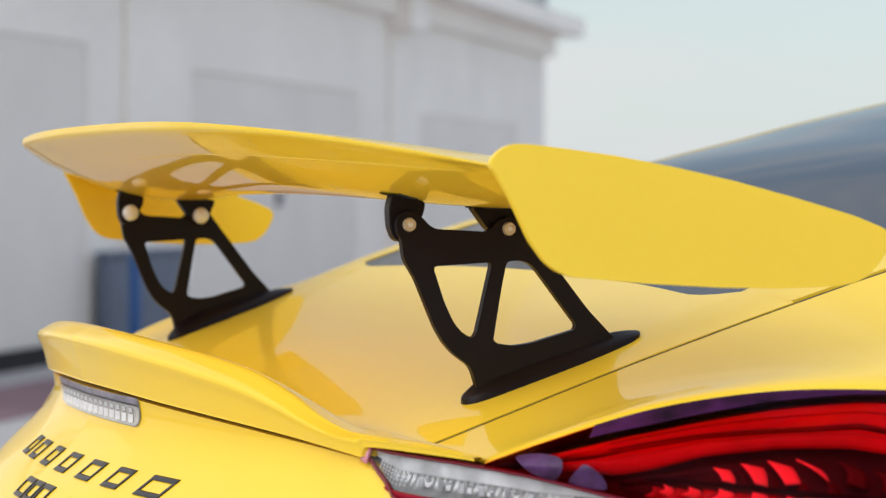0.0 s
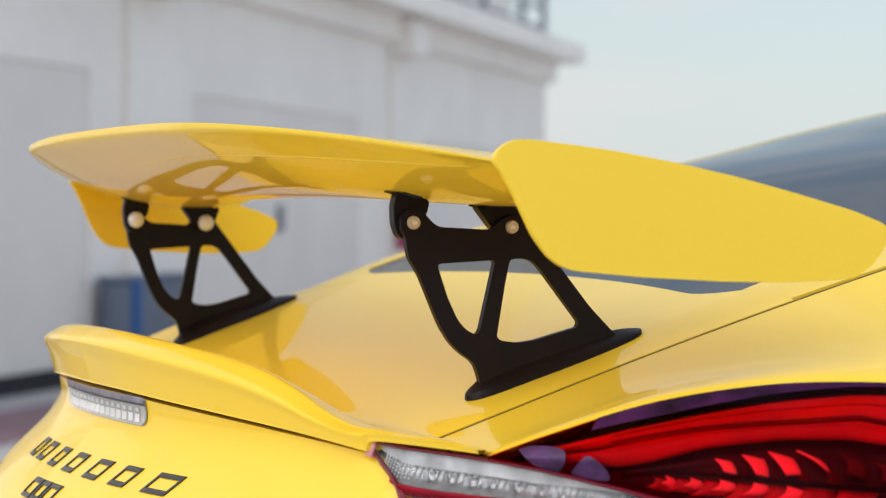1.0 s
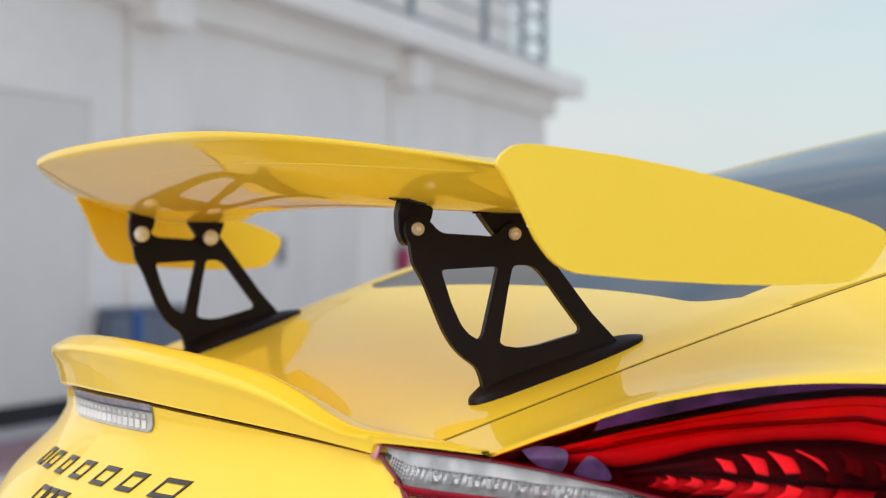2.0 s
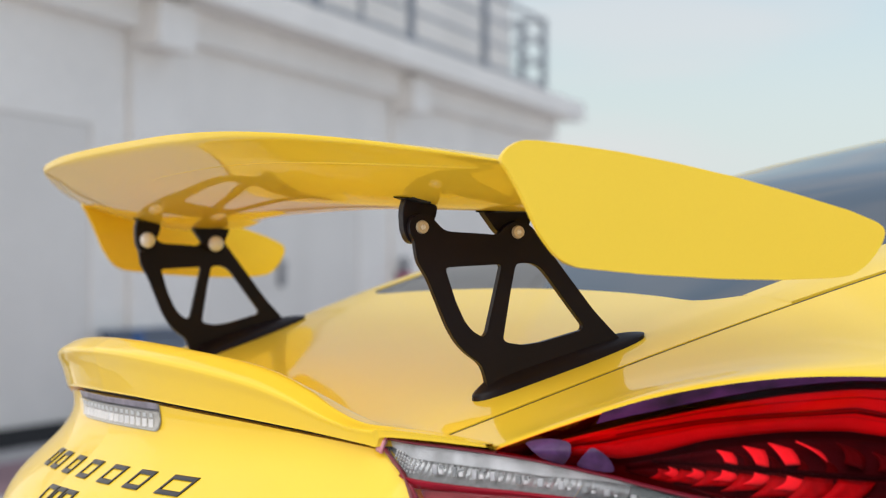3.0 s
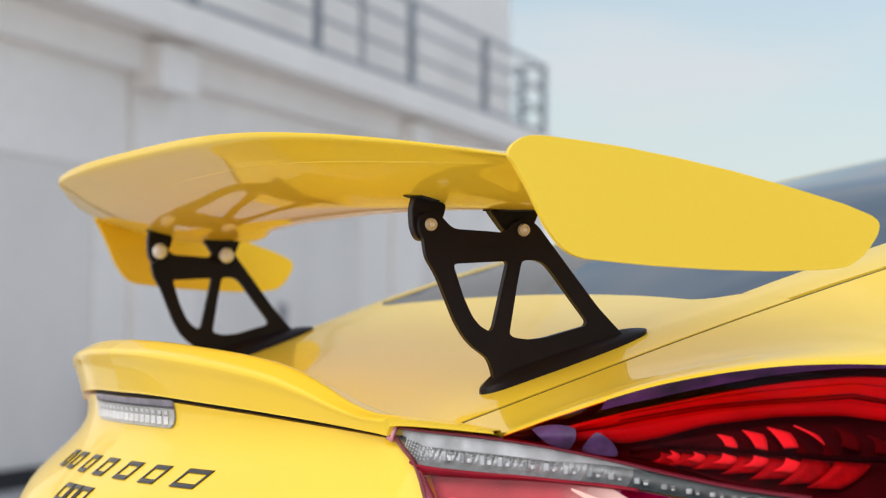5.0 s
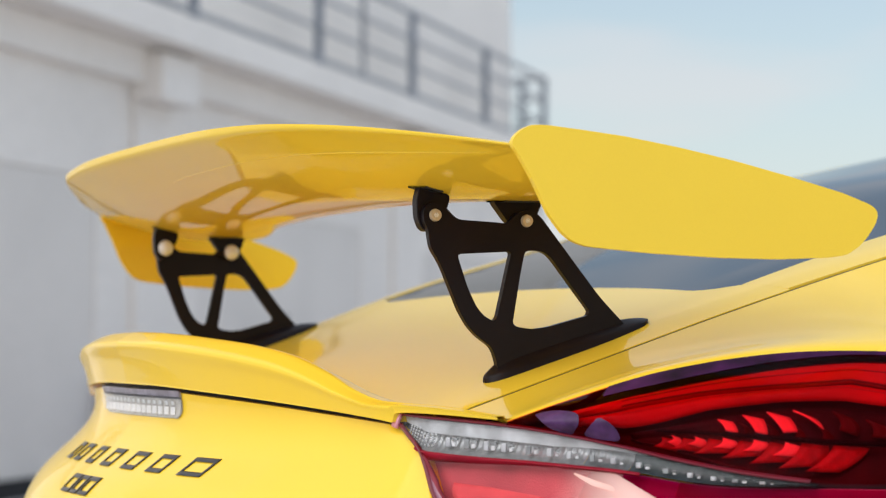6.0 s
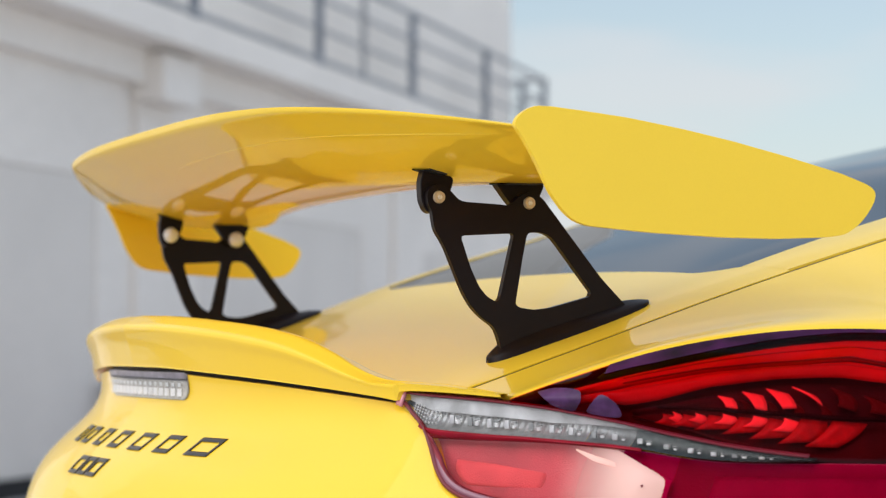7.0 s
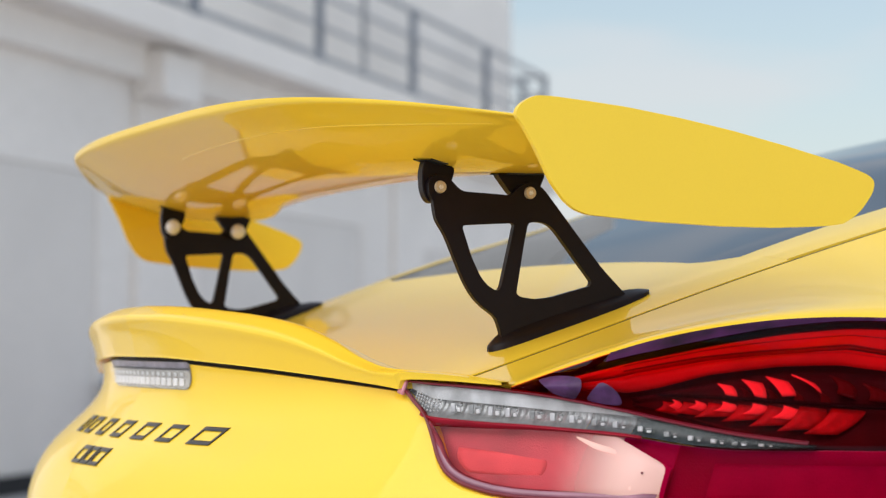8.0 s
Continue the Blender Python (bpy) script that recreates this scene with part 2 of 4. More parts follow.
def spline(pts, n):
    """Catmull-Rom through control points, resampled to n points."""
    p = np.array(pts, float)
    p = np.vstack([2 * p[0] - p[1], p, 2 * p[-1] - p[-2]])
    segs = len(p) - 3
    res = []
    for u in np.linspace(0, segs - 1e-9, n):
        i = int(u)
        t = u - i
        a, b, c, d = p[i], p[i + 1], p[i + 2], p[i + 3]
        res.append(0.5 * (2 * b + (c - a) * t + (2 * a - 5 * b + 4 * c - d) * t**2 + (3 * b - a - 3 * c + d) * t**3))
    return np.array(res)


def grid(rows, flip=False, closed=False):
    """A bmesh of quads over rows of points."""
    bm = bmesh.new()
    vs = [[bm.verts.new(tuple(float(c) for c in p)) for p in r] for r in rows]
    for a, b in zip(vs, vs[1:]):
        m = len(a)
        for j in range(m if closed else m - 1):
            q = [a[j], a[(j + 1) % m], b[(j + 1) % m], b[j]]
            bm.faces.new(q[::-1] if flip else q)
    return bm


def side_rows(rows, s):
    """Rows mirrored across the car's middle for s = -1."""
    return [[(s * p[0], p[1], p[2]) for p in r] for r in rows]


def box(bm, size, m):
    bmesh.ops.create_cube(bm, size=1.0, matrix=m @ Matrix.Diagonal((*size, 1)))
    return bm


def rod(bm, a, b, r, seg=12):
    a, b = Vector(a), Vector(b)
    q = (b - a).to_track_quat("Z", "Y").to_matrix().to_4x4()
    bmesh.ops.create_cone(bm, cap_ends=True, segments=seg, radius1=r, radius2=r, depth=(b - a).length, matrix=Matrix.Translation((a + b) / 2) @ q)
    return bm


def rounded(poly, r=0.003, seg=3):
    """A closed outline with its corners rounded."""
    p = [np.array(v, float) for v in poly]
    res = []
    for i in range(len(p)):
        a, b, c = p[i - 1], p[i], p[(i + 1) % len(p)]
        la, lc = np.linalg.norm(a - b), np.linalg.norm(c - b)
        k = min(r, la * 0.45, lc * 0.45)
        s, e = b + (a - b) / la * k, b + (c - b) / lc * k
        for t in np.linspace(0, 1, seg + 1):
            res.append((1 - t) ** 2 * s + 2 * t * (1 - t) * b + t**2 * e)
    return res


def plate(outline, holes, x0, x1, shape=lambda x, y, z: (x, y, z)):
    """A plate between x0 and x1 from an outline in y, z, with holes cut through."""
    bm = bmesh.new()
    edges = []
    for loop in (outline, *holes):
        vs = [bm.verts.new((x0, float(p[0]), float(p[1]))) for p in loop]
        edges += [bm.edges.new((vs[i - 1], vs[i])) for i in range(len(vs))]
    bmesh.ops.triangle_fill(bm, use_beauty=True, use_dissolve=False, edges=edges)
    faces = list(bm.faces)
    ext = bmesh.ops.extrude_face_region(bm, geom=faces)
    for v in ext["geom"]:
        if isinstance(v, bmesh.types.BMVert):
            v.co.x = x1
    for v in bm.verts:
        v.co = shape(*v.co)
    return bm


# ---------------------------------------------------------------- ground
# out of view beyond the asphalt lane; paled to act as a reflector
bm = bmesh.new()
bmesh.ops.create_grid(bm, x_segments=40, y_segments=40, size=600)
ground = part("ground", bm, BOUNCE_GROUND, smooth=0)
tagged(ground, "ground reaching to the horizon, its unseen pale tone added to bounce light", "ground", kind="structure")

# ---------------------------------------------------------------- building
WB = Vector((-11.719, 2.389, 0))          # foot of the wall
WD = Vector((-0.776, 0.631, 0)).normalized()   # along the wall
WN = Vector((0.631, 0.776, 0)).normalized()    # out of the wall
WALL_M = Matrix(((WD.x, -WN.x, 0, WB.x), (WD.y, -WN.y, 0, WB.y), (0, 0, 1, 0), (0, 0, 0, 1)))


def wbox(bm, s0, s1, o0, o1, z0, z1):
    """A box along the wall: from s0 to s1, from o0 to o1 in front of it, from z0 to z1."""
    return box(bm, (s1 - s0, o1 - o0, z1 - z0), WALL_M @ Matrix.Translation(((s0 + s1) / 2, -(o0 + o1) / 2, (z0 + z1) / 2)))


END = 15.0
START = -3.5
building = thing("service_building", WB, "white rendered flat-roofed building with grey doors and a railed walkway", "building")
DOORS = [(-2.9, 1.32, 2.1), (3.2, 7.3, 2.03), (9.4, 13.55, 1.9)]
# ground-floor wall, with real openings for the doors
edge = START
for s0, s1, h in DOORS:
    part("wall", wbox(bmesh.new(), edge, s0, -0.35, 0.0, 0.0, 2.80), WALL, building, smooth=0)
    part("lintel", wbox(bmesh.new(), s0, s1, -0.35, 0.0, h, 2.80), WALL, building, smooth=0)
    edge = s1
part("wall", wbox(bmesh.new(), edge, END, -0.35, 0.0, 0.0, 2.80), WALL, building, smooth=0)
part("side_wall", wbox(bmesh.new(), END - 0.35, END, -8.0, -0.35, 0, 2.80), WALL, building, smooth=0)
part("side_wall", wbox(bmesh.new(), START, START + 0.35, -8.0, -0.35, 0, 2.80), WALL, building, smooth=0)
part("back_wall", wbox(bmesh.new(), START, END, -8.3, -8.0, 0, 2.80), WALL, building, smooth=0)
for s0, s1, h in DOORS:
    bm = bmesh.new()
    wbox(bm, s0 + 0.003, s1 - 0.003, -0.13, -0.014, 0.02, h - 0.003)
    door = part("door", bm, DOOR, building, "pale grey sheet door", smooth=0)
    n = 1
    for i in range(n):
        z0 = 0.04 + i * (h - 0.06) / n
        bm = bmesh.new()
        wbox(bm, s0 + 0.06, s1 - 0.06, -0.0135, -0.008, z0 + 0.006, z0 + (h - 0.06) / n - 0.006)
        part("panel", bm, DOOR, door, smooth=0, bevel=0.004)
bm = bmesh.new()
wbox(bm, 5.08, 5.2, -0.0075, 0.03, 1.0, 1.22)
part("handle", bm, GREY_TRIM, building, "dark door handle", bevel=0.01)
for s0, s1 in ((1.9, 2.54), (8.25, 8.76)):
    bm = bmesh.new()
    wbox(bm, s0, s1, 0.002, 0.05, 0.0, 2.68)
    part("pilaster", bm, WALL, building, bevel=0.01)
    bm = bmesh.new()
    wbox(bm, s0 - 0.03, s1 + 0.03, 0.002, 0.26, 2.68, 3.02)
    part("corbel", bm, WALL, building, bevel=0.012)
bm = bmesh.new()
wbox(bm, START - 0.2, END + 0.12, -8.4, 0.12, 2.80, 3.05)
part("frieze", bm, WALL, building, bevel=0.01)
bm = bmesh.new()
wbox(bm, START - 0.4, END + 0.42, -8.6, 0.42, 3.052, 3.28)
part("cornice", bm, WALL, building, bevel=0.015)
bm = bmesh.new()
wbox(bm, START, 13.18, -8.2, -0.01, 3.282, 6.4)
part("upper_wall", bm, WALL, building, smooth=0)
bm = bmesh.new()
wbox(bm, START - 0.004, 13.184, -8.2, 0.0, 6.402, 6.6)
part("roof_edge", bm, WALL, building, bevel=0.05)
for s0, s1 in ((START, 1.89), (2.55, 8.24), (8.77, END)):
    part("plinth", wbox(bmesh.new(), s0, s1, 0.004, 0.03, 0.0, 0.13), PLINTH, building, "black skirting at the wall foot", smooth=0)

# walkway railing
railing = thing("walkway_railing", WALL_M @ Vector((2.2, -0.33, 3.28)), "blue-grey painted steel railing on the cornice", "railing")
OFF = 0.34
RAIL_END = 13.42


def wp(s, o, z):
    return WALL_M @ Vector((s, -o, z))


for k in range(-2, 5):
    bm = bmesh.new()
    rod(bm, wp(2.22 + 2.8 * k, OFF, 3.28), wp(2.22 + 2.8 * k, OFF, 4.13), 0.038)
    part("post", bm, RAIL, railing)
bm = bmesh.new()
rod(bm, wp(6.42, OFF - 0.05, 3.28), wp(6.42, OFF - 0.05, 4.13), 0.026)
part("stay", bm, RAIL_PALE, railing, "thin pale stay")
for o in (OFF - 0.26, OFF - 1.6, OFF - 3.0, OFF - 4.4):
    bm = bmesh.new()
    rod(bm, wp(RAIL_END, o, 3.28), wp(RAIL_END, o, 4.13), 0.038)
    part("post", bm, RAIL, railing)
for z, r in ((3.34, 0.026), (3.60, 0.018), (3.86, 0.018), (4.11, 0.026)):
    bm = bmesh.new()
    rod(bm, wp(START, OFF, z), wp(RAIL_END, OFF, z), r)
    part("rail", bm, RAIL_PALE, railing)
    bm = bmesh.new()
    rod(bm, wp(RAIL_END, OFF, z), wp(RAIL_END, OFF - 4.6, z), r)
    part("rail", bm, RAIL_PALE, railing)

# low cabinet with a blue post before the wall
cabinet = thing("utility_cabinet", wp(2.05, 0.10, 0), "low blue-grey metal cabinet standing at the white wall", "cabinet")
part("body", wbox(bmesh.new(), 1.34, 2.77, 0.06, 0.135, 0.05, 0.67), CABINET, cabinet, bevel=0.012)
part("top", wbox(bmesh.new(), 1.32, 2.785, 0.056, 0.145, 0.672, 0.715), CABINET, cabinet, bevel=0.01)
part("base", wbox(bmesh.new(), 1.38, 2.73, 0.07, 0.12, 0.0, 0.05), PLINTH, cabinet)
bollard = thing("blue_post", wp(1.31, 0.34, 0), "blue painted square post before the cabinet", "post")
part("shaft", wbox(bmesh.new(), 1.30, 1.39, 0.31, 0.36, 0.012, 0.70), BLUE, bollard, bevel=0.008)
part("base_plate", wbox(bmesh.new(), 1.27, 1.42, 0.28, 0.39, 0.0, 0.012), BLUE, bollard)

extinguisher = thing("fire_extinguisher", wp(8.35, 0.10, 0.80), "red cylinder with a grey head hung on the pilaster", "extinguisher")
bm = bmesh.new()
rod(bm, wp(8.35, 0.135, 0.80), wp(8.35, 0.135, 1.12), 0.072, 20)
part("cylinder", bm, RED, extinguisher, bevel=0.03)
bm = bmesh.new()
rod(bm, wp(8.35, 0.135, 1.121), wp(8.35, 0.135, 1.20), 0.045, 16)
part("collar", bm, GREY_TRIM, extinguisher, bevel=0.01)
bm = bmesh.new()
wbox(bm, 8.28, 8.42, 0.10, 0.17, 1.201, 1.27)
part("valve", bm, GREY_TRIM, extinguisher, "grey valve head", bevel=0.01)
bm = bmesh.new()
wbox(bm, 8.30, 8.40, 0.051, 0.066, 0.85, 1.15)
part("bracket", bm, GREY_TRIM, extinguisher)

bm = bmesh.new()
wbox(bm, START - 45, END + 45, 0.5, 1.35, -0.01, 0.009)
stripe = part("ground_stripe", bm, MAROON, smooth=0)
tagged(stripe, "dull maroon painted strip along the building", "ground marking", kind="structure")

bm = bmesh.new()
wbox(bm, START - 45, END + 45, 0.035, 5.5, -0.02, 0.005)
lane = part("asphalt_lane", bm, ASPHALT, smooth=0)
tagged(lane, "grey asphalt lane along the building", "road", kind="structure")

# ---------------------------------------------------------------- the car
car = thing("sports_car", (0, 1.8, 0), "bright yellow sports coupe with fixed rear wing, parked on open ground", "car")

SEAM = spline([(0.500, -0.010, 0.940), (0.500, 0.149, 0.993), (0.518, 0.233, 1.024), (0.533, 0.317, 1.053), (0.545, 0.401, 1.080), (0.553, 0.486, 1.105), (0.558, 0.60, 1.135), (0.560, 0.75, 1.165), (0.560, 0.95, 1.195), (0.552, 1.25, 1.225)], 80)


def seam(y):
    return np.interp(y, SEAM[:, 1], SEAM[:, 0]), np.interp(y, SEAM[:, 1], SEAM[:, 2])


def crown(q, y=1.0):
    """Height of the lid over the line between its seams; it falls away towards the lip."""
    q = min(1.0, abs(q))
    return 0.0090 * (1 - q ** 10) + 0.0012 * (1 - q * q) - 0.016 * math.exp(-(max(0.0, y + 0.03) / 0.068) ** 1.6) * (1 - q ** 2.2)


HATCH = spline([(0.25, 1.030), (0.358, 1.071), (0.45, 1.1005), (0.537, 1.129), (0.63, 1.160), (0.724, 1.188), (0.855, 1.219), (0.945, 1.241), (1.1, 1.275), (1.2, 1.294), (1.3, 1.308)], 60)


def hatch_lift(y, x):
    """Rise of the hatch frame's inner edge over the seam line."""
    xs, zs = seam(y)
    return max(0.0, float(np.interp(y, HATCH[:, 0], HATCH[:, 1])) - zs - crown(x / xs))


def glass_low(x):
    """y of the rear window's lower edge."""
    x = min(abs(x), 0.455)
    return 0.320 - 0.16 * x * x + 0.034 * max(0.0, (x - 0.375) / 0.08) ** 2.2


# engine lid
rows = []
for k in np.linspace(0, 1, 40):
    row = []
    for q in np.sin(np.linspace(-1, 1, 61) * math.pi / 2):
        y = -0.03 + k * (glass_low(q * 0.527) + 0.03)
        xs, zs = seam(y)
        xs -= 0.0016
        row.append((q * xs, y, zs + crown(q, y)))
    e0, e1 = row[0], row[-1]
    row = [(e0[0] + 0.001, e0[1], e0[2] - 0.012), *row, (e1[0] - 0.001, e1[1], e1[2] - 0.012)]
    rows.append(row)
rows.append([(p[0], p[1] + 0.0003, p[2] - 0.006) for p in rows[-1]])
lid = part("engine_lid", grid(rows, flip=True), YELLOW, car, smooth=50, thick=0.0)

# rear window
rows = []
for k in np.linspace(0, 1, 30):
    row = []
    for q in np.linspace(-1, 1, 41):
        y0 = glass_low(q * 0.453) - 0.005
        y = y0 + k * (1.24 - y0)
        xe = 0.4535 + 0.01 * k
        xs, zs = seam(y)
        base = zs + crown(q * xe / xs) + hatch_lift(y, xe) - 0.0010
        row.append((q * xe, y, base + 0.012 * min(1.0, k * 3) * (1 - q * q)))
    rows.append(row)
part("rear_window", grid(rows, flip=True), GLASS, car, "dark tinted rear window")
# frame of the hatch at both sides of the window
for s in (1, -1):
    rows = []
    for k in np.linspace(0, 1, 30):
        row = []
        for u in np.linspace(0, 1, 9):
            xe = 0.4515 + 0.01 * k
            x = xe + (seam(0.29 + 0.95 * k)[0] - 0.0016 - xe) * u
            y0 = glass_low(x) - 0.001
            y = y0 + k * (1.24 - y0)
            xs, zs = seam(y)
            row.append((x, y, zs + crown(x / xs) + hatch_lift(y, xe) * (1 - u) ** 1.2))
        a, b = row[0], row[-1]
        rows.append([(a[0], a[1], a[2] - 0.012), *row, (b[0], b[1], b[2] - 0.012)])
    part("hatch_frame", grid(side_rows(rows, s)), YELLOW, car, smooth=50)

# quarter panels
LAMP_TOP = spline([(0.601, -0.005, 0.936), (0.618, 0.04, 0.953), (0.65, 0.115, 0.978), (0.694, 0.189, 0.993), (0.739, 0.252, 0.997), (0.775, 0.33, 0.993), (0.80, 0.43, 0.982), (0.815, 0.60, 0.972), (0.82, 0.75, 0.965), (0.81, 1.24, 0.94)], 67)
PANEL = spline([(0, 0), (0.15, -0.0016), (0.35, -0.0028), (0.55, -0.0026), (0.72, -0.0006), (0.85, 0.0022), (0.93, 0.0034), (0.975, 0.0026), (1, 0)], 73)   # rise over the chord: hollow by the lid, full over the lamp
for s in (1, -1):
    rows = []
    for i in range(67):
        y = float(np.interp(i, [0, 15, 52, 66], [-0.014, 0.14, 0.75, 1.24]))
        xs, zs = seam(y)
        a = np.array((xs + 0.0016, y, zs - 0.0012))
        b = LAMP_TOP[i]
        row = [a - np.array((0, 0, 0.012))]
        for u in PANEL[::3, 0]:
            p = a + (b - a) * u
            p = p + np.array((0.0, 0.0, float(np.interp(u, PANEL[:, 0], PANEL[:, 1])) * min(1, 0.25 + i / 20)))
            row.append(p)
        row.append(b - np.array((0.010, -0.004, 0.004)))
        rows.append(row)
    part("quarter_panel", grid(side_rows(rows, s)), YELLOW, car, smooth=50)

# black bead added in the seams of the lid, in place of the gap's shade
for s in (1, -1):
    rows = []
    for y in np.linspace(-0.004, 1.23, 80):
        xs, zs = seam(y)
        rows.append([(xs - 0.0020, y, zs - 0.0010), (xs, y, zs - 0.0014), (xs + 0.0020, y, zs - 0.0026)])
    part("seam_shade", grid(side_rows(rows, s)), BLACK, car, "black bead added as the shade in the lid seam")

# spoiler lip
GAP = spline([(0, -0.169, 0.957), (0.1, -0.165, 0.9565), (0.2, -0.152, 0.953), (0.3, -0.130, 0.948), (0.4, -0.100, 0.941), (0.47, -0.083, 0.936), (0.49, -0.0765, 0.934), (0.503, -0.0695, 0.9325), (0.5055, -0.067, 0.9405), (0.55, -0.046, 0.9405), (0.592, -0.014, 0.9375)], 600)
RIDGE = spline([(0, -0.157, 1.0128), (0.1, -0.153, 1.0112), (0.2, -0.140, 1.0062), (0.28, -0.122, 0.9997), (0.34, -0.106, 0.9907), (0.39, -0.092, 0.9767), (0.43, -0.082, 0.9625), (0.47, -0.072, 0.9525), (0.505, -0.060, 0.9500), (0.55, -0.036, 0.9475), (0.592, -0.008, 0.941)], 600)


def at(curve, x, col):
    return float(np.interp(abs(x), curve[:, 0], curve[:, col]))


rows = []
LIP_X = np.unique(np.round(np.concatenate([np.linspace(-0.600, 0.600, 213), np.linspace(0.4995, 0.509, 14), -np.linspace(0.4995, 0.509, 14)]), 5))
for x in LIP_X:
    yg, zg, yr, zr = at(GAP, x, 1), at(GAP, x, 2), at(RIDGE, x, 1), at(RIDGE, x, 2)
    h = max(zr - zg, 0.0025)
    k = min(1.0, h / 0.05)
    valley_y = max(-0.028 + 0.021 * (abs(x) / 0.528) ** 4, yr + 0.004) if abs(x) < 0.53 else max(-0.0075, yr + 0.001)
    zd = seam(valley_y)[1] + crown(min(abs(x) / 0.5, 1), valley_y) + 0.0015 if abs(x) < 0.495 else float(np.interp(abs(x), [0.495, 0.60], [0.9435, 0.9385]))
    prof = [(yg + 0.016, zg + 0.001), (yg + 0.001, zg + 0.001), (yg - 0.0005 * k, zg + 0.05 * h), (yg - 0.0035 * k, zg + 0.27 * h), (yg - 0.0070 * k, zg + 0.50 * h), (yg - 0.0112 * k, zg + h - 0.0165 * k), (yg - 0.0118 * k, zg + h - 0.0125 * k),
            (yg - 0.0095 * k, zg + h - 0.0090 * k), (yr - 0.010 * k, zr - 0.0025 * k), (yr - 0.005 * k, zr - 0.0006 * k), (yr, zr), (yr + 0.008 * k, zr - 0.002 * k), (yr + 0.30 * (valley_y - yr), zr - 0.25 * (zr - zd)),
            (yr + 0.55 * (valley_y - yr), zr - 0.66 * (zr - zd)), (yr + 0.8 * (valley_y - yr), zr - 0.94 * (zr - zd)), (valley_y, zd), (valley_y + 0.004 + 0.006 * k, zd - 0.004)]
    prof = spline(prof, 56)
    rows.append([(x, p[0], p[1]) for p in prof])
part("spoiler_lip", grid(rows, flip=True), YELLOW, car, "upswept yellow tail lip", smooth=60)

# tail panel and bumper skin
LENS_LEFT = [(0.494, 0.9335), (0.505, 0.929), (0.5164, 0.9225), (0.5275, 0.9160), (0.5368, 0.9085), (0.5453, 0.8970), (0.5520, 0.8862), (0.5580, 0.8764), (0.5645, 0.8682), (0.5706, 0.8619), (0.5790, 0.8562), (0.5875, 0.8521), (0.6010, 0.8479), (0.6142, 0.8452), (0.6412, 0.8427), (0.72, 0.8415), (0.80, 0.842), (0.86, 0.842), (0.895, 0.845)]
PLAN = spline([(0.0, -0.169), (0.1, -0.165), (0.2, -0.152), (0.3, -0.130), (0.4, -0.100), (0.47, -0.083), (0.524, -0.070), (0.56, -0.050), (0.60, -0.022), (0.66, 0.03), (0.72, 0.086), (0.80, 0.168), (0.86, 0.27), (0.89, 0.40), (0.905, 0.60)], 6000)
KP = np.exp(-0.5 * (np.arange(-480, 481) / 152.0) ** 2)
PLAN[:, 1] = np.convolve(np.pad(PLAN[:, 1], 480, mode="reflect", reflect_type="odd"), KP / KP.sum(), mode="valid")


def plan_y(x):
    return float(np.interp(abs(x), PLAN[:, 0], PLAN[:, 1]))


DEPTH = spline([(0.960, 0.0), (0.945, 0.006), (0.93, 0.010), (0.915, 0.006), (0.90, -0.005), (0.888, -0.017), (0.876, -0.033), (0.857, -0.056), (0.84, -0.068), (0.80, -0.084), (0.70, -0.095), (0.55, -0.090), (0.40, -0.070), (0.25, -0.02)], 4000)[::-1]
ZU = np.linspace(0.20, 1.0, 8001)
DU = np.interp(ZU, DEPTH[:, 0], DEPTH[:, 1])
KER = np.exp(-0.5 * (np.arange(-500, 501) / 150.0) ** 2)
DU = np.convolve(np.pad(DU, 500, mode="edge"), KER / KER.sum(), mode="valid")


def skin(x, z):
    """A point of the tail panel's face."""
    d = float(np.interp(z, ZU, DU))
    g = min(1.0, max(0.0, (abs(x) - 0.34) / 0.24))
    k = 1 - 0.75 * g * g * (3 - 2 * g)
    f = max(0.0, (abs(x) - 0.7) / 0.2)
    lean = 0.35 * (min(z, 0.96) - 0.89) * (1 - k)
    return Vector((x + (0.01 * f if x > 0 else -0.01 * f), plan_y(x) + d * k * (1 - 0.6 * f) + lean, z))


def top_z(x):
    x = abs(x)
    if x <= 0.494:
        return at(GAP, x, 2) - 0.0040
    return float(np.interp(x, [p[0] for p in LENS_LEFT], [p[1] for p in LENS_LEFT])) - 0.003


xs_list = sorted({round(v, 4) for v in np.linspace(0, 0.48, 161)} | {0.487, 0.494, 0.4945, 0.499, 0.505, 0.512, 0.519, 0.526, 0.532, 0.539, 0.543, 0.5465, 0.55, 0.556, 0.563, 0.57, 0.576, 0.59, 0.606, 0.625} | {round(v, 4) for v in np.linspace(0.65, 0.905, 14)})
xs_list = sorted(set(xs_list) | {round(v, 4) for v in np.arange(0.472, 0.60, 0.0025)})
xs_list = [-v for v in xs_list[:0:-1]] + xs_list
LENS_LINE = np.array([(np.interp(k, range(len(LENS_LEFT)), [p[0] for p in LENS_LEFT]), np.interp(k, range(len(LENS_LEFT)), [p[1] for p in LENS_LEFT])) for k in np.linspace(0, len(LENS_LEFT) - 1, 240)])


def fillet(x, z):
    """How far the panel's edge curls in towards the tail lamp."""
    if abs(x) < 0.44:
        return 0.0
    d = float(np.min(np.hypot(LENS_LINE[:, 0] - abs(x), LENS_LINE[:, 1] - z)))
    return 0.0065 * math.exp(-(d / 0.010) ** 1.4)


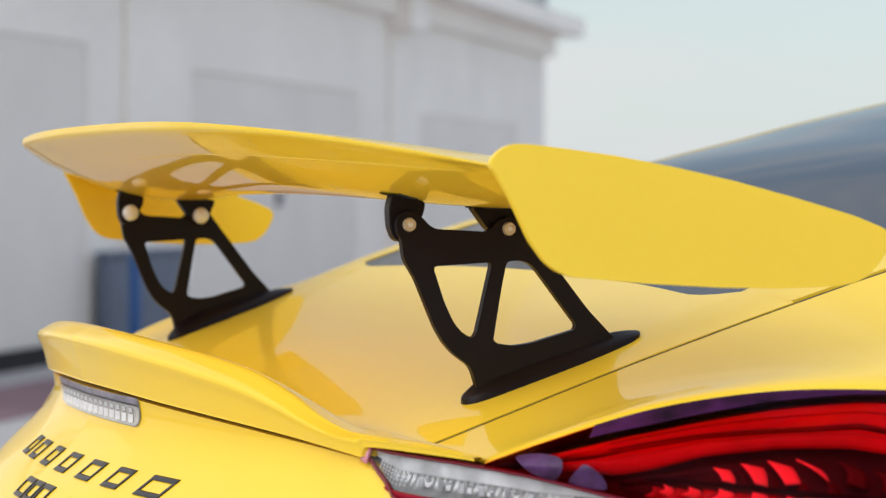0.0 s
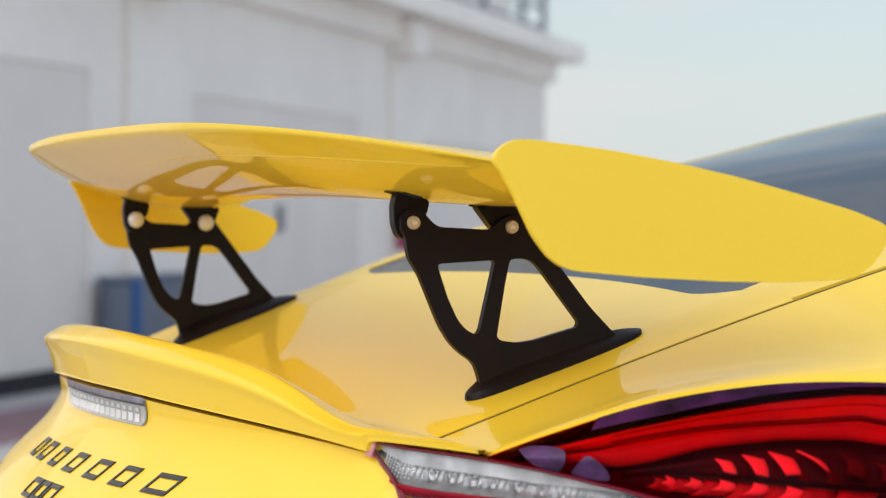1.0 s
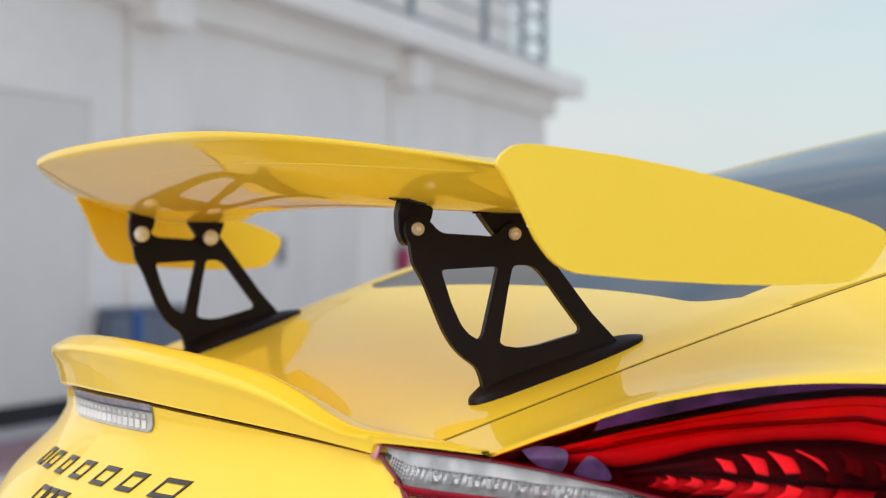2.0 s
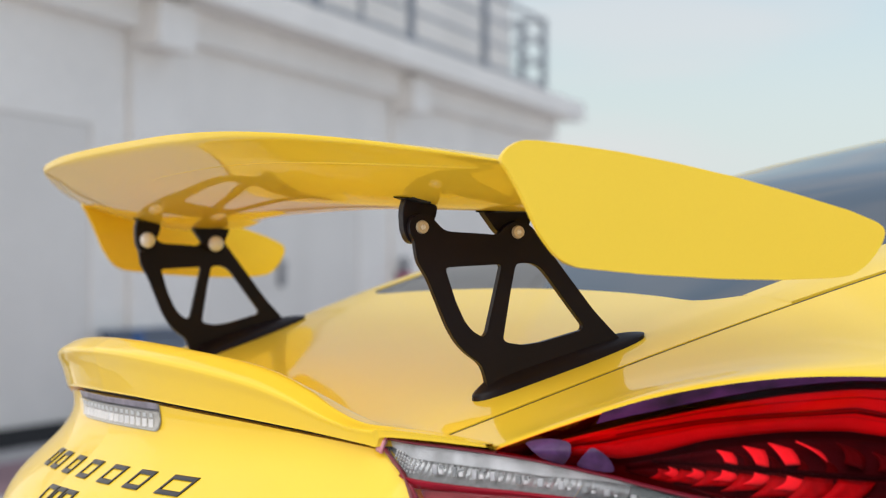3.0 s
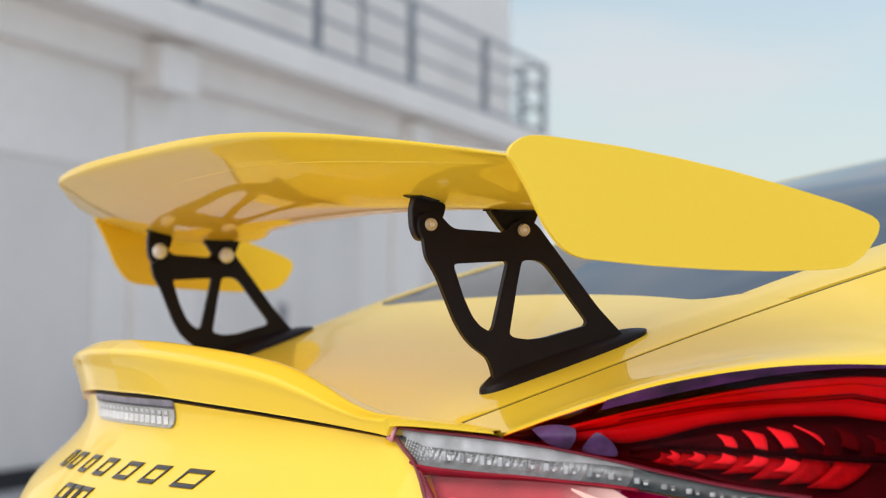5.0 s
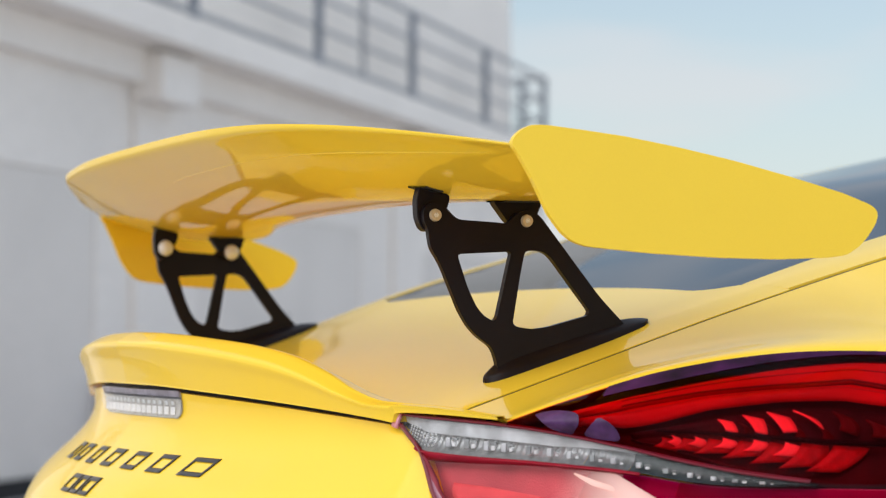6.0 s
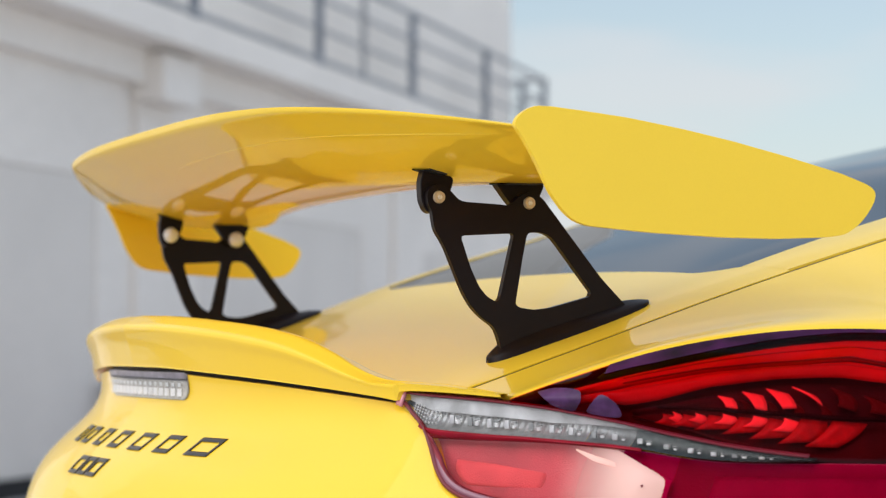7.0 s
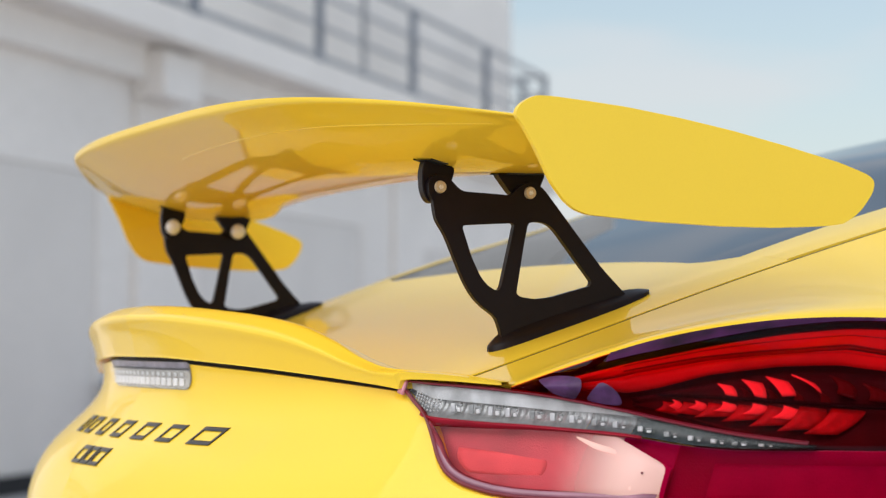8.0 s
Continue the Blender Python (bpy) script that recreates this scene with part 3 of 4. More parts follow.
rows = []
for x in xs_list:
    zt = top_z(x)
    zz = list(zt - (zt - 0.80) * np.linspace(0, 1, 120)) + list(np.linspace(0.77, 0.25, 9))
    col = [skin(x, z) + Vector((0, fillet(x, z), 0)) for z in zz]
    back = col[0] + Vector((0, 0.022, -0.001))
    rows.append([back, *col])
part("tail_panel", grid(rows, flip=True), YELLOW, car, "yellow tail panel and bumper", smooth=50)

# dark underlay added beneath the gaps
rows = [[(x, plan_y(x) + 0.03, 0.90 - 0.02), (x, -0.0 + 0.02, 0.91), (x, 0.2, 0.975), (x, 0.45, 1.04)] for x in np.linspace(-0.57, 0.57, 20)]
part("inner_shell", grid(rows), BLACK, car, "dark inner bodywork under the seams")
rows = [[(x, plan_y(x) + 0.018, at(GAP, min(abs(x), 0.477), 2) + 0.002), (x, plan_y(x) + 0.022, 0.90), (x, plan_y(x) + 0.024, 0.86)] for x in np.linspace(-0.50, 0.50, 40)]
part("gap_underlay", grid(rows), BLACK, car, "black sheet behind the gap")


def rounded_strip(half, z0, z1, off, r, nx=60, nz=6, sheet=False):
    """A raised patch across the middle of the tail panel with its lower corners rounded."""
    rows = []
    for d in half * np.sin(np.linspace(-1, 1, nx) * math.pi / 2):
        x = 0.011 + d
        q = r if d > 0 else 2.2 * r
        over = max(0.0, abs(d) - (half - q)) / q
        low = z0 + min(q, 0.9 * (z1 - z0)) * (1 - math.sqrt(max(0.0, 1 - over * over)))
        row = []
        for z in np.linspace(z1, min(low, z1 - 0.001), nz):
            p = skin(x, z)
            row.append((p.x, p.y - off, p.z + 0.3 * off))
        rows.append(row)
    bm = grid(rows, flip=True)
    if not sheet:
        bmesh.ops.solidify(bm, geom=list(bm.faces), thickness=-off - 0.002)
    return bm


brake = part("centre_brake_lamp", rounded_strip(0.1395, 0.9248, 0.9520, 0.0012, 0.013), PALE_TRIM, car, "clear high brake lamp with a row of diodes")
part("tray", rounded_strip(0.1385, 0.9256, 0.9452, 0.0020, 0.012, sheet=True), TRAY, brake, "silvery reflector tray")
part("upper_trim", rounded_strip(0.1390, 0.9462, 0.9524, 0.0030, 0.002), VIOLET_TRIM, brake, "violet-grey upper trim")
# dark strip that paints the shadow below the upper trim
part("trim_shadow_line", rounded_strip(0.1388, 0.9440, 0.9462, 0.0024, 0.001), GREY_TRIM, brake, "dark grey line painted as the shadow under the trim")
part("cover", rounded_strip(0.1385, 0.9256, 0.9442, 0.0052, 0.012, sheet=True), COVER_CLEAR, brake)
for k in range(15):
    x = -0.1075 + 0.0169 * k
    for z0, z1, w, deep, mat, name in ((0.9288, 0.9368, 0.0066, 0.0026, WHITE_REFLECT, "diode"), (0.9385, 0.9425, 0.0052, 0.0014, PALE_TRIM, "diode_mirror")):
        rows = []
        for z in np.linspace(z0, z1, 5):
            p = skin(x, z)
            rows.append([(p.x + w * m, p.y - 0.0020 - deep * (1 - m * m), p.z) for m in np.linspace(-1, 1, 7)])
        part(name, grid(rows), mat, brake)


def mark(x0, x1, z0, z1, stroke, slant=0.35, off=0.0022):
    """A plain slanted frame standing proud of the tail panel, in place of one sign of the lettering."""
    zc = (z0 + z1) / 2
    loops = []
    for d, o in ((0, -0.001), (0, off * 0.8), (stroke * 0.2, off), (stroke * 0.8, off), (stroke, off * 0.8), (stroke, -0.001)):
        a, b, c, e = x0 + d, x1 - d, z0 + d, z1 - d
        pts = [(a + (b - a) * k / 6, c) for k in range(6)] + [(b, c + (e - c) * k / 3) for k in range(3)] + [(b - (b - a) * k / 6, e) for k in range(6)] + [(a, e - (e - c) * k / 3) for k in range(3)]
        loop = []
        for x, z in pts:
            p = skin(x + slant * (z - zc), z)
            loop.append((p.x, p.y - o, p.z))
        loops.append(loop)
    return grid(loops, closed=True)


# plain frames in place of the lettering
for x, w in ((-0.140, 0.030), (-0.098, 0.036), (-0.0366, 0.035), (0.0226, 0.038), (0.089, 0.042), (0.156, 0.040), (0.2245, 0.052)):
    part("badge_mark", mark(x + 0.06 * w, x + 0.90 * w, 0.8740, 0.8910, 0.0038), BADGE, car, "dark raised badge mark")
for x, w in ((-0.024, 0.032), (0.012, 0.024), (0.040, 0.030)):
    part("badge_mark", mark(x, x + w, 0.8450, 0.8630, 0.0038), BADGE, car, "dark raised badge mark")

# ---- tail lamps
STRIP_TOP = spline([(0.494, 0.9395), (0.526, 0.9375), (0.56, 0.9355), (0.599, 0.932), (0.641, 0.926), (0.682, 0.917), (0.715, 0.908), (0.756, 0.899), (0.803, 0.8915)], 40)
STRIP_LOW = spline([(0.494, 0.9295), (0.506, 0.925), (0.526, 0.915), (0.539, 0.909), (0.589, 0.905), (0.627, 0.903), (0.686, 0.898), (0.724, 0.891), (0.758, 0.888), (0.803, 0.8885)], 40)


def lamp_face(x, z, off=0.0):
    y = plan_y(x) + 0.35 * (z - 0.89)
    return np.array((x + 0.62 * off, y - 0.78 * off, z))


def lens_low(x):
    return float(np.interp(x, [p[0] for p in LENS_LEFT], [p[1] for p in LENS_LEFT]))


def upper_face(i, u, depth=0.0):
    """A point of the upper lens: i along the top edge, u from the lower edge up."""
    b = LAMP_TOP[i]
    k = i / 47
    x = 0.601 + (0.90 - 0.601) * k ** 0.95
    z = at(STRIP_TOP, x, 1) if x < 0.803 else 0.891
    a = lamp_face(x, z)
    p = a + (b - a) * u + np.array((0.020, -0.013, 0.003)) * math.sin(math.pi * u) * min(1, 0.2 + i / 14)
    return p + np.array((-0.55, 0.62, -0.55)) * depth


def upper_at(i, u, depth):
    """As upper_face, for any i."""
    j = min(int(i), 46)
    return upper_face(j, u, depth) * (1 - (i - j)) + upper_face(j + 1, u, depth) * (i - j)


def blade(corners, depth, s, curl=0.35):
    """A curved diode blade between four (i, u) corners: top, then bottom, each from inside to outside."""
    (a, b, c, d) = [np.array(p, float) for p in corners]
    rows = []
    for k in np.linspace(0, 1, 6):
        row = []
        for m in np.linspace(0, 1, 4):
            p = (a * (1 - m) + b * m) * (1 - k) + (c * (1 - m) + d * m) * k
            row.append(upper_at(p[0] + curl * math.sin(math.pi * k), p[1], depth + (0.004 * m if depth > 0 else 0)))
        rows.append(row)
    return grid(side_rows(rows, s))


BLADES_UP = [((20.0, 0.47), (21.2, 0.47), (21.0, 0.36), (22.0, 0.36)), ((22.0, 0.51), (23.8, 0.50), (23.7, 0.36), (24.7, 0.36)), ((24.0, 0.54), (26.0, 0.52), (26.2, 0.37), (27.2, 0.40)), ((26.2, 0.56), (28.2, 0.52), (28.3, 0.47), (29.2, 0.43)), ((29.4, 0.55), (31.0, 0.52), (30.6, 0.42), (32.0, 0.40)), ((32.2, 0.50), (33.6, 0.47), (33.2, 0.38), (34.6, 0.38))]
BLADES_LOW = [((16.0, 0.27), (17.0, 0.28), (15.7, 0.18), (16.8, 0.17)), ((17.9, 0.28), (19.3, 0.28), (17.3, 0.18), (19.0, 0.19)), ((20.2, 0.29), (22.1, 0.29), (19.5, 0.16), (21.9, 0.21)), ((23.0, 0.29), (25.0, 0.30), (22.2, 0.15), (24.6, 0.21)), ((25.8, 0.30), (28.0, 0.29), (25.0, 0.14), (27.5, 0.19)), ((28.6, 0.31), (30.1, 0.32), (27.8, 0.13), (30.0, 0.18)), ((31.2, 0.32), (33.2, 0.32), (30.2, 0.13), (31.8, 0.15))]


def edge_sheen_low(i):
    return float(np.interp(i, [7, 11, 14.5, 19.25, 23.5, 29, 36], [0.84, 0.82, 0.82, 0.875, 0.92, 0.965, 0.975]))


def band_mid(i):
    return float(np.interp(i, [7, 11, 18, 26, 30, 33, 40, 47], [0.62, 0.62, 0.70, 0.74, 0.78, 0.74, 0.66, 0.60]))


def bezel_top(i):
    return float(np.interp(i, [7, 12, 14.75, 18.75, 24.75, 29.75, 33.25, 40, 47], [0.40, 0.32, 0.38, 0.51, 0.58, 0.60, 0.57, 0.46, 0.36]))


def lens_patch(outline, depth, s):
    """A flush patch of the upper lens inside a rounded outline in (i, u)."""
    bm = plate(rounded([(p[0], p[1] * 10) for p in outline], 0.8, 4), [], 0.0, -0.0006)
    for v in bm.verts:
        p = upper_at(v.co.y, v.co.z / 10, depth + v.co.x)
        v.co = (s * p[0], p[1], p[2])
    return bm


def strip_z(x, u):
    return at(STRIP_LOW, x, 1) + (at(STRIP_TOP, x, 1) - at(STRIP_LOW, x, 1)) * u


def lower_z(x, u, margin=0.0):
    zl = lens_low(x) + 0.001
    zt = (at(STRIP_LOW, x, 1) if x < 0.803 else 0.889) - 0.002
    zt = max(zt, zl + 0.002)
    return zl + margin + (zt - zl - 2 * margin) * u


def tail_lamp(s):
    U = np.linspace
    lamp = part("tail_lamp", grid(side_rows([[upper_face(i, u, 0.024) for u in U(-0.05, 1, 10)] for i in range(48)], s)), DARK_RED, car, "red tail lamp with a clear strip and diode blades")
    part("upper_lens", grid(side_rows([[upper_face(i, u, -0.001) for u in U(0, 1, 14)] for i in range(48)], s)), LENS_RED, lamp, "glossy dark red lens")
    # housing walls that close the lamp behind its upper and inner edges
    part("housing_wall", grid(side_rows([[upper_face(i, 1.0, d) for d in (0.001, 0.012, 0.026)] for i in range(48)], s)), DARK_RED, lamp, "dark housing wall", thick=0.0015)
    part("housing_wall", grid(side_rows([[upper_face(0, u, d) for d in (0.001, 0.012, 0.026)] for u in U(0, 1, 8)], s)), DARK_RED, lamp, "dark housing wall", thick=0.0015)
    # two light bands between the painted edge reflection and the bezel
    for band in (0, 1):
        rows = []
        for i in range(7, 48):
            hi, lo = (edge_sheen_low(i) - 0.01, band_mid(i) + 0.012) if band == 0 else (band_mid(i) - 0.012, bezel_top(i) + 0.05)
            hi = max(hi, lo + 0.02)
            w = min(1.0, 0.04 + (i - 7) / 6)
            rows.append([upper_face(i, (lo + hi) / 2 + (hi - lo) * (m - 0.5) * w, 0.012 - 0.006 * math.sin(math.pi * m)) for m in U(0, 1, 7)])
        part("light_guide", grid(side_rows(rows, s)), RED_BAND, lamp, "red light band", thick=0.002)
    for mid, d in ((0.0, 0.006), (0.45, 0.0028), (-0.5, 0.0028)):
        rows = []
        for i in range(12, 48):
            u = band_mid(i) + (mid * (edge_sheen_low(i) - band_mid(i)) if mid >= 0 else -mid * (bezel_top(i) + 0.05 - band_mid(i)))
            rows.append([upper_face(i, u + m * d, 0.0048) for m in (-1, 0, 1)])
        part("groove", grid(side_rows(rows, s)), GROOVE, lamp, "dark groove between the light bands", thick=0.001)
    # band over the lens top, a reflection put into colour
    rows = []
    for i in U(11.0, 47, 60):
        rows.append([upper_at(i - (0.35 * (1 - m) if i < 11.5 else 0), edge_sheen_low(i) + (1 - edge_sheen_low(i)) * m, -0.0015) for m in U(0, 1, 6)])
    part("upper_edge_sheen", grid(side_rows(rows, s)), EDGE_SHEEN, lamp, "violet-black band painted as a reflection along the upper edge")
    # leaf-shaped bezel round the diodes
    rows = []
    for i in U(12.5, 38, 40):
        k = (i - 12.5) / 25.5
        top = 0.33 + 0.26 * math.sin(math.pi * min(k, 0.62) / 1.24)
        low = 0.23 - 0.20 * math.sin(math.pi * min(k, 0.7) / 1.4)
        rows.append([upper_at(i, low + (top - low) * m, 0.021 - 0.006 * abs(2 * m - 1) ** 4) for m in U(0, 1, 9)])
    part("bezel", grid(side_rows(rows, s)), BEZEL, lamp, "dark diode bezel", thick=0.002)
    part("divider", grid(side_rows([[upper_at(i, 0.325 + 0.014 * m, 0.010) for m in (-1, 0, 1)] for i in U(15, 36, 24)], s)), DEEP_BLACK, lamp, "black divider", thick=0.003)
    for corners in BLADES_UP[:4]:
        part("diode_blade", blade([(p[0], p[1] - (0.018 if k < 2 else 0.0)) for k, p in enumerate(corners)], 0.010, s, 0.12), RED_LIT, lamp, "bright red lit part of a diode blade", thick=0.0015)
    for k, corners in enumerate(BLADES_LOW):
        a, b, c, d = [np.array(p, float) for p in corners]
        part("petal", blade((a - (0.55, 0), b, c - (0.9, 0.01), d), 0.0115, s), RED_PETAL, lamp, "dim red diode petal", thick=0.0015)
        # brighter overlay on the petal, painted as its lit part
        if k < 5:
            part("diode_blade", blade((a + 0.42 * (b - a), b, a + 0.62 * (c - a) + 0.35 * (b - a), b + 0.72 * (d - b)), 0.0085, s), RED_LIT, lamp, "bright red lit part of a diode blade", thick=0.0012)
    for corners in BLADES_UP[4:]:
        part("diode_blade", blade(corners, 0.010, s), DARK_RED, lamp, "dark red diode blade", thick=0.0015)
    for k in range(4):
        c = ((21.6 + 2.3 * k, 0.46), (22.2 + 2.3 * k, 0.46), (22.4 + 2.3 * k, 0.36), (23.2 + 2.3 * k, 0.36))
        part("diode_cell", blade(c, 0.016, s), DARK_RED, lamp, thick=0.001)
    # violet patches at the inner end, painted as reflections on the lens
    for outline in ([(3.75, 0.76), (5.5, 0.77), (7.0, 0.68), (8.5, 0.54), (8.25, 0.30), (7.0, 0.02), (5.75, 0.02), (4.75, 0.10), (4.25, 0.34)], [(10.25, 0.42), (11.0, 0.34), (11.75, 0.23), (12.2, 0.06), (10.0, 0.03), (8.2, 0.04), (9.25, 0.26)]):
        part("lens_reflection", lens_patch(outline, -0.0024, s), POD_SHEEN, lamp, "violet-grey patch painted as a reflection on the lens")
    # clear strip
    xs = U(0.497, 0.802, 58)
    part("clear_strip", grid(side_rows([[lamp_face(x, strip_z(x, u), 0.002 + 0.002 * math.sin(math.pi * u)) for u in U(0, 1, 7)] for x in xs], s)), LENS_CLEAR, lamp, "clear lens strip")
    rows = [[lamp_face(x, z0 + (z1 - z0) * m, 0.0026 + 0.0010 * math.sin(math.pi * m)) for m in U(0, 1, 5)] for x, z0, z1 in ((0.4935, 0.9295, 0.9395), (0.495, 0.9285, 0.9402), (0.499, 0.9278, 0.9400), (0.5015, 0.9272, 0.9395))]
    part("end_cap", grid(side_rows(rows, s)), CAP_PINK, lamp, "rosy end cap of the clear strip", thick=0.003)
    # one reflector in three tones, its outward shade put into the colour
    for x0, x1, n, mat, label in ((0.497, 0.660, 200, STRIP_GREY, "silver reflector behind the clear strip"), (0.6602, 0.690, 40, STRIP_MID, "middle reflector behind the clear strip, half shade painted in"), (0.6902, 0.802, 140, STRIP_SHADED, "outer reflector behind the clear strip, shade painted in")):
        part("strip_reflector", grid(side_rows([[lamp_face(x, strip_z(x, u), -0.003 - 0.009 * math.sin(math.pi * u) ** 0.7 + 0.0005 * math.sin(2 * math.pi * x / 0.0049) * math.sin(math.pi * u)) for u in U(0, 1, 9)] for x in U(x0, x1, n)], s)), mat, lamp, label)
    rows = []
    for x in U(0.501, 0.705, 56):
        low_u = 0.56 + 0.36 * max(0.0, (x - 0.635) / 0.070)      # the shelf runs out in a wedge
        rows.append([lamp_face(x, strip_z(x, low_u + (0.97 - low_u) * m), -0.001 - 0.004 * (1 - m)) for m in (0, 0.3, 1)])
    part("strip_shelf", grid(side_rows(rows, s)), SHELF, lamp, "smooth grey shelf paled with the bevel's sky reflection")
    chance = random.Random(5)
    for k in range(15):
        x = 0.5565 + 0.0156 * k + chance.uniform(-0.0016, 0.0016)
        h = at(STRIP_TOP, x, 1) - at(STRIP_LOW, x, 1)
        grow = chance.uniform(0.7, 1.15)
        for dx, u, w, t, mat, name in ((0.0, 0.36, 0.0048, 0.28, STRIP_MID if k % 3 == 1 else SILVER, "strip_diode"), (0.0052, 0.45, 0.0050 * grow, 0.08, STRIP_MID, "diode_slot"), (0.0058, 0.26 + 0.05 * grow, 0.0034 * grow, 0.12 * grow, WHITE_REFLECT, "diode_mirror")):
            p = lamp_face(x + dx, strip_z(x + dx, u), -0.0024)
            bm = bmesh.new()
            box(bm, (w, 0.0022, t * h), Matrix.Translation((s * p[0], p[1], p[2])) @ pose(0, 0, 0, 0, 0, 40 * s))
            part(name, bm, mat, lamp, bevel=0.0005)
    # field of small facets at the inner end of the strip
    bm = bmesh.new()
    for a in range(9):
        for b in range(6):
            x = 0.515 + 0.0036 * a
            u = 0.10 + 0.115 * b + 0.012 * a
            if 0.06 < u < 0.60:
                p = lamp_face(x, strip_z(x, u), -0.0016)
                bmesh.ops.create_cone(bm, cap_ends=True, segments=4, radius1=0.0013, radius2=0.0003, depth=0.0012, matrix=Matrix.Translation((s * p[0], p[1], p[2])) @ pose(0, 0, 0, 90, 0, 30 * s))
    part("facet_field", bm, WHITE_REFLECT, lamp, "field of small clear facets", smooth=0)
    part("upper_edge", grid(side_rows([[lamp_face(x, strip_z(x, 1) + dz, o) for dz, o in ((-0.0002, 0.0025), (0.0008, 0.0028), (0.0020, 0.0005))] for x in U(0.494, 0.80, 44)], s)), RIM_RED, lamp, "dark red lens edge", thick=0.001)
    part("lower_edge", grid(side_rows([[lamp_face(x, strip_z(x, 0) + dz, o) for dz, o in ((max(-0.0018 - 0.0068 * max(0.0, (0.645 - x) / 0.133), lens_low(x) + 0.0012 - strip_z(x, 0)), 0.001), (-0.0008, 0.003), (0.0005, 0.0025))] for x in U(0.530, 0.70, 44)], s)), EDGE_RED, lamp, "dark red lens edge", thick=0.001)
    # lower lens: a rose field with a reflection painted pale over its fold, and a deep red field
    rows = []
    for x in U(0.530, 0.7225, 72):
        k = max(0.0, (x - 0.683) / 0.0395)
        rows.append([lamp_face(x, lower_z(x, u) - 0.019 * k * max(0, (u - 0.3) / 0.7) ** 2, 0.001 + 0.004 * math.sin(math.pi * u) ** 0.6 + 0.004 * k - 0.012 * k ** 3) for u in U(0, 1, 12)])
    part("lower_field", grid(side_rows(rows, s)), FOLD_SHEEN, lamp, "rose lower lens field, a sky reflection painted pale on its fold")
    rows = []
    for x in U(0.688, 0.90, 40):
        rows.append([lamp_face(x, lower_z(x, u), 0.001 + 0.004 * math.sin(math.pi * u) ** 0.6 - 0.006 * max(0.0, min(1.0, (0.735 - x) / 0.012))) for u in U(0, 1, 10)])
    part("lower_field", grid(side_rows(rows, s)), LENS_RED_DEEP, lamp, "deep red lower lens field")
    for x0, x1, mat in ((0.522, 0.722, PINK_REFLECT), (0.7222, 0.90, RED_REFLECT)):
        rows = [[lamp_face(x, lower_z(x, u) - 0.004 * (1 - u), -0.010) for u in U(0, 1, 6)] for x in U(x0, x1, 30)]
        part("lower_reflector", grid(side_rows(rows, s)), mat, lamp, "ribbed red reflector")
    rows = []
    for v in U(0, 1, 9):
        x0, x1, z0, z1 = 0.5835 - 0.0140 * v - 0.004 * math.sin(math.pi * v), 0.640 - 0.003 * (2 * v - 1) ** 2, 0.8617 + 0.0215 * v, 0.8585 + 0.0180 * v
        rows.append([lamp_face(x0 + (x1 - x0) * m, z0 + (z1 - z0) * m, -0.0082 - 0.0012 * abs(2 * v - 1) ** 3 - 0.0014 * m) for m in U(0, 1, 14)])
    part("reflex_panel", grid(side_rows(rows, s)), REFLEX, lamp, "ribbed reflex panel", thick=0.001)
    rows = [[lamp_face(x, 0.8455 + 0.029 * v, -0.0082 - 0.0012 * abs(2 * v - 1) ** 3) for v in U(0, 1, 7)] for x in U(0.748, 0.872, 16)]
    part("reflex_panel", grid(side_rows(rows, s)), DEEP_REFLEX, lamp, "crimson reflex panel", thick=0.001)
    # raised pale strip along the crease, painted as its bright glint
    crease = spline([(0.6590, 0.8948), (0.6745, 0.8870), (0.6872, 0.8812), (0.6938, 0.8735), (0.6985, 0.8640), (0.7030, 0.8520)], 44)
    rows = []
    for k, (x, z) in enumerate(crease):
        e = math.sin(math.pi * (0.03 + 0.94 * k / 43)) ** 0.7
        f = max(0.0, (x - 0.683) / 0.0395)
        g = min(1.0, max(0.0, (x - 0.683) / 0.012))
        rows.append([lamp_face(x + 0.0036 * m * e * g, z + 0.0034 * m * e * (1 - g), 0.0040 + 0.0004 * (1 - m * m) * e + 0.003 * f - 0.008 * f ** 3) for m in U(-1, 1, 7)])
    part("crease_glint", grid(side_rows(rows, s)), GLINT, lamp, "pale strip painted as the glint along the lens crease")
    p = lamp_face(0.7077, 0.8663, 0.0060)
    bm = bmesh.new()
    bmesh.ops.create_cone(bm, cap_ends=True, segments=14, radius1=0.0011, radius2=0.0007, depth=0.0016, matrix=Matrix.Translation((s * p[0], p[1], p[2])) @ pose(0, 0, 0, 90, 0, 40 * s))
    part("lens_pip", bm, RIM_RED, lamp, "tiny red moulding pip")
    rim = spline(LENS_LEFT[:16], 90)
    tang = np.gradient(rim, axis=0)
    tang /= np.linalg.norm(tang, axis=1)[:, None]
    inner = np.stack([-tang[:, 1], tang[:, 0]], 1)
    for name, lo, hi, first, mat, label in (("rim", -0.0014, 0.0016, 0, RIM_RED, "dark red lens rim"), ("inner_rim", 0.0012, 0.0068, 26, RIM_VIOLET, "violet-grey inner rim of the lens")):
        rows = []
        for k in range(first, 90):
            taper = min(1.0, (k - first) / 14 + 0.12) if first else 1.0
            row = []
            for m in U(0, 1, 7):
                q = rim[k] + inner[k] * (lo + (hi - lo) * m * taper)
                row.append(lamp_face(q[0], q[1], 0.0012 + 0.0020 * math.sin(math.pi * m)))
            rows.append(row)
        part(name, grid(side_rows(rows, s)), mat, lamp, label, thick=0.0008)
    return lamp


for s in (1, -1):
    tail_lamp(s)

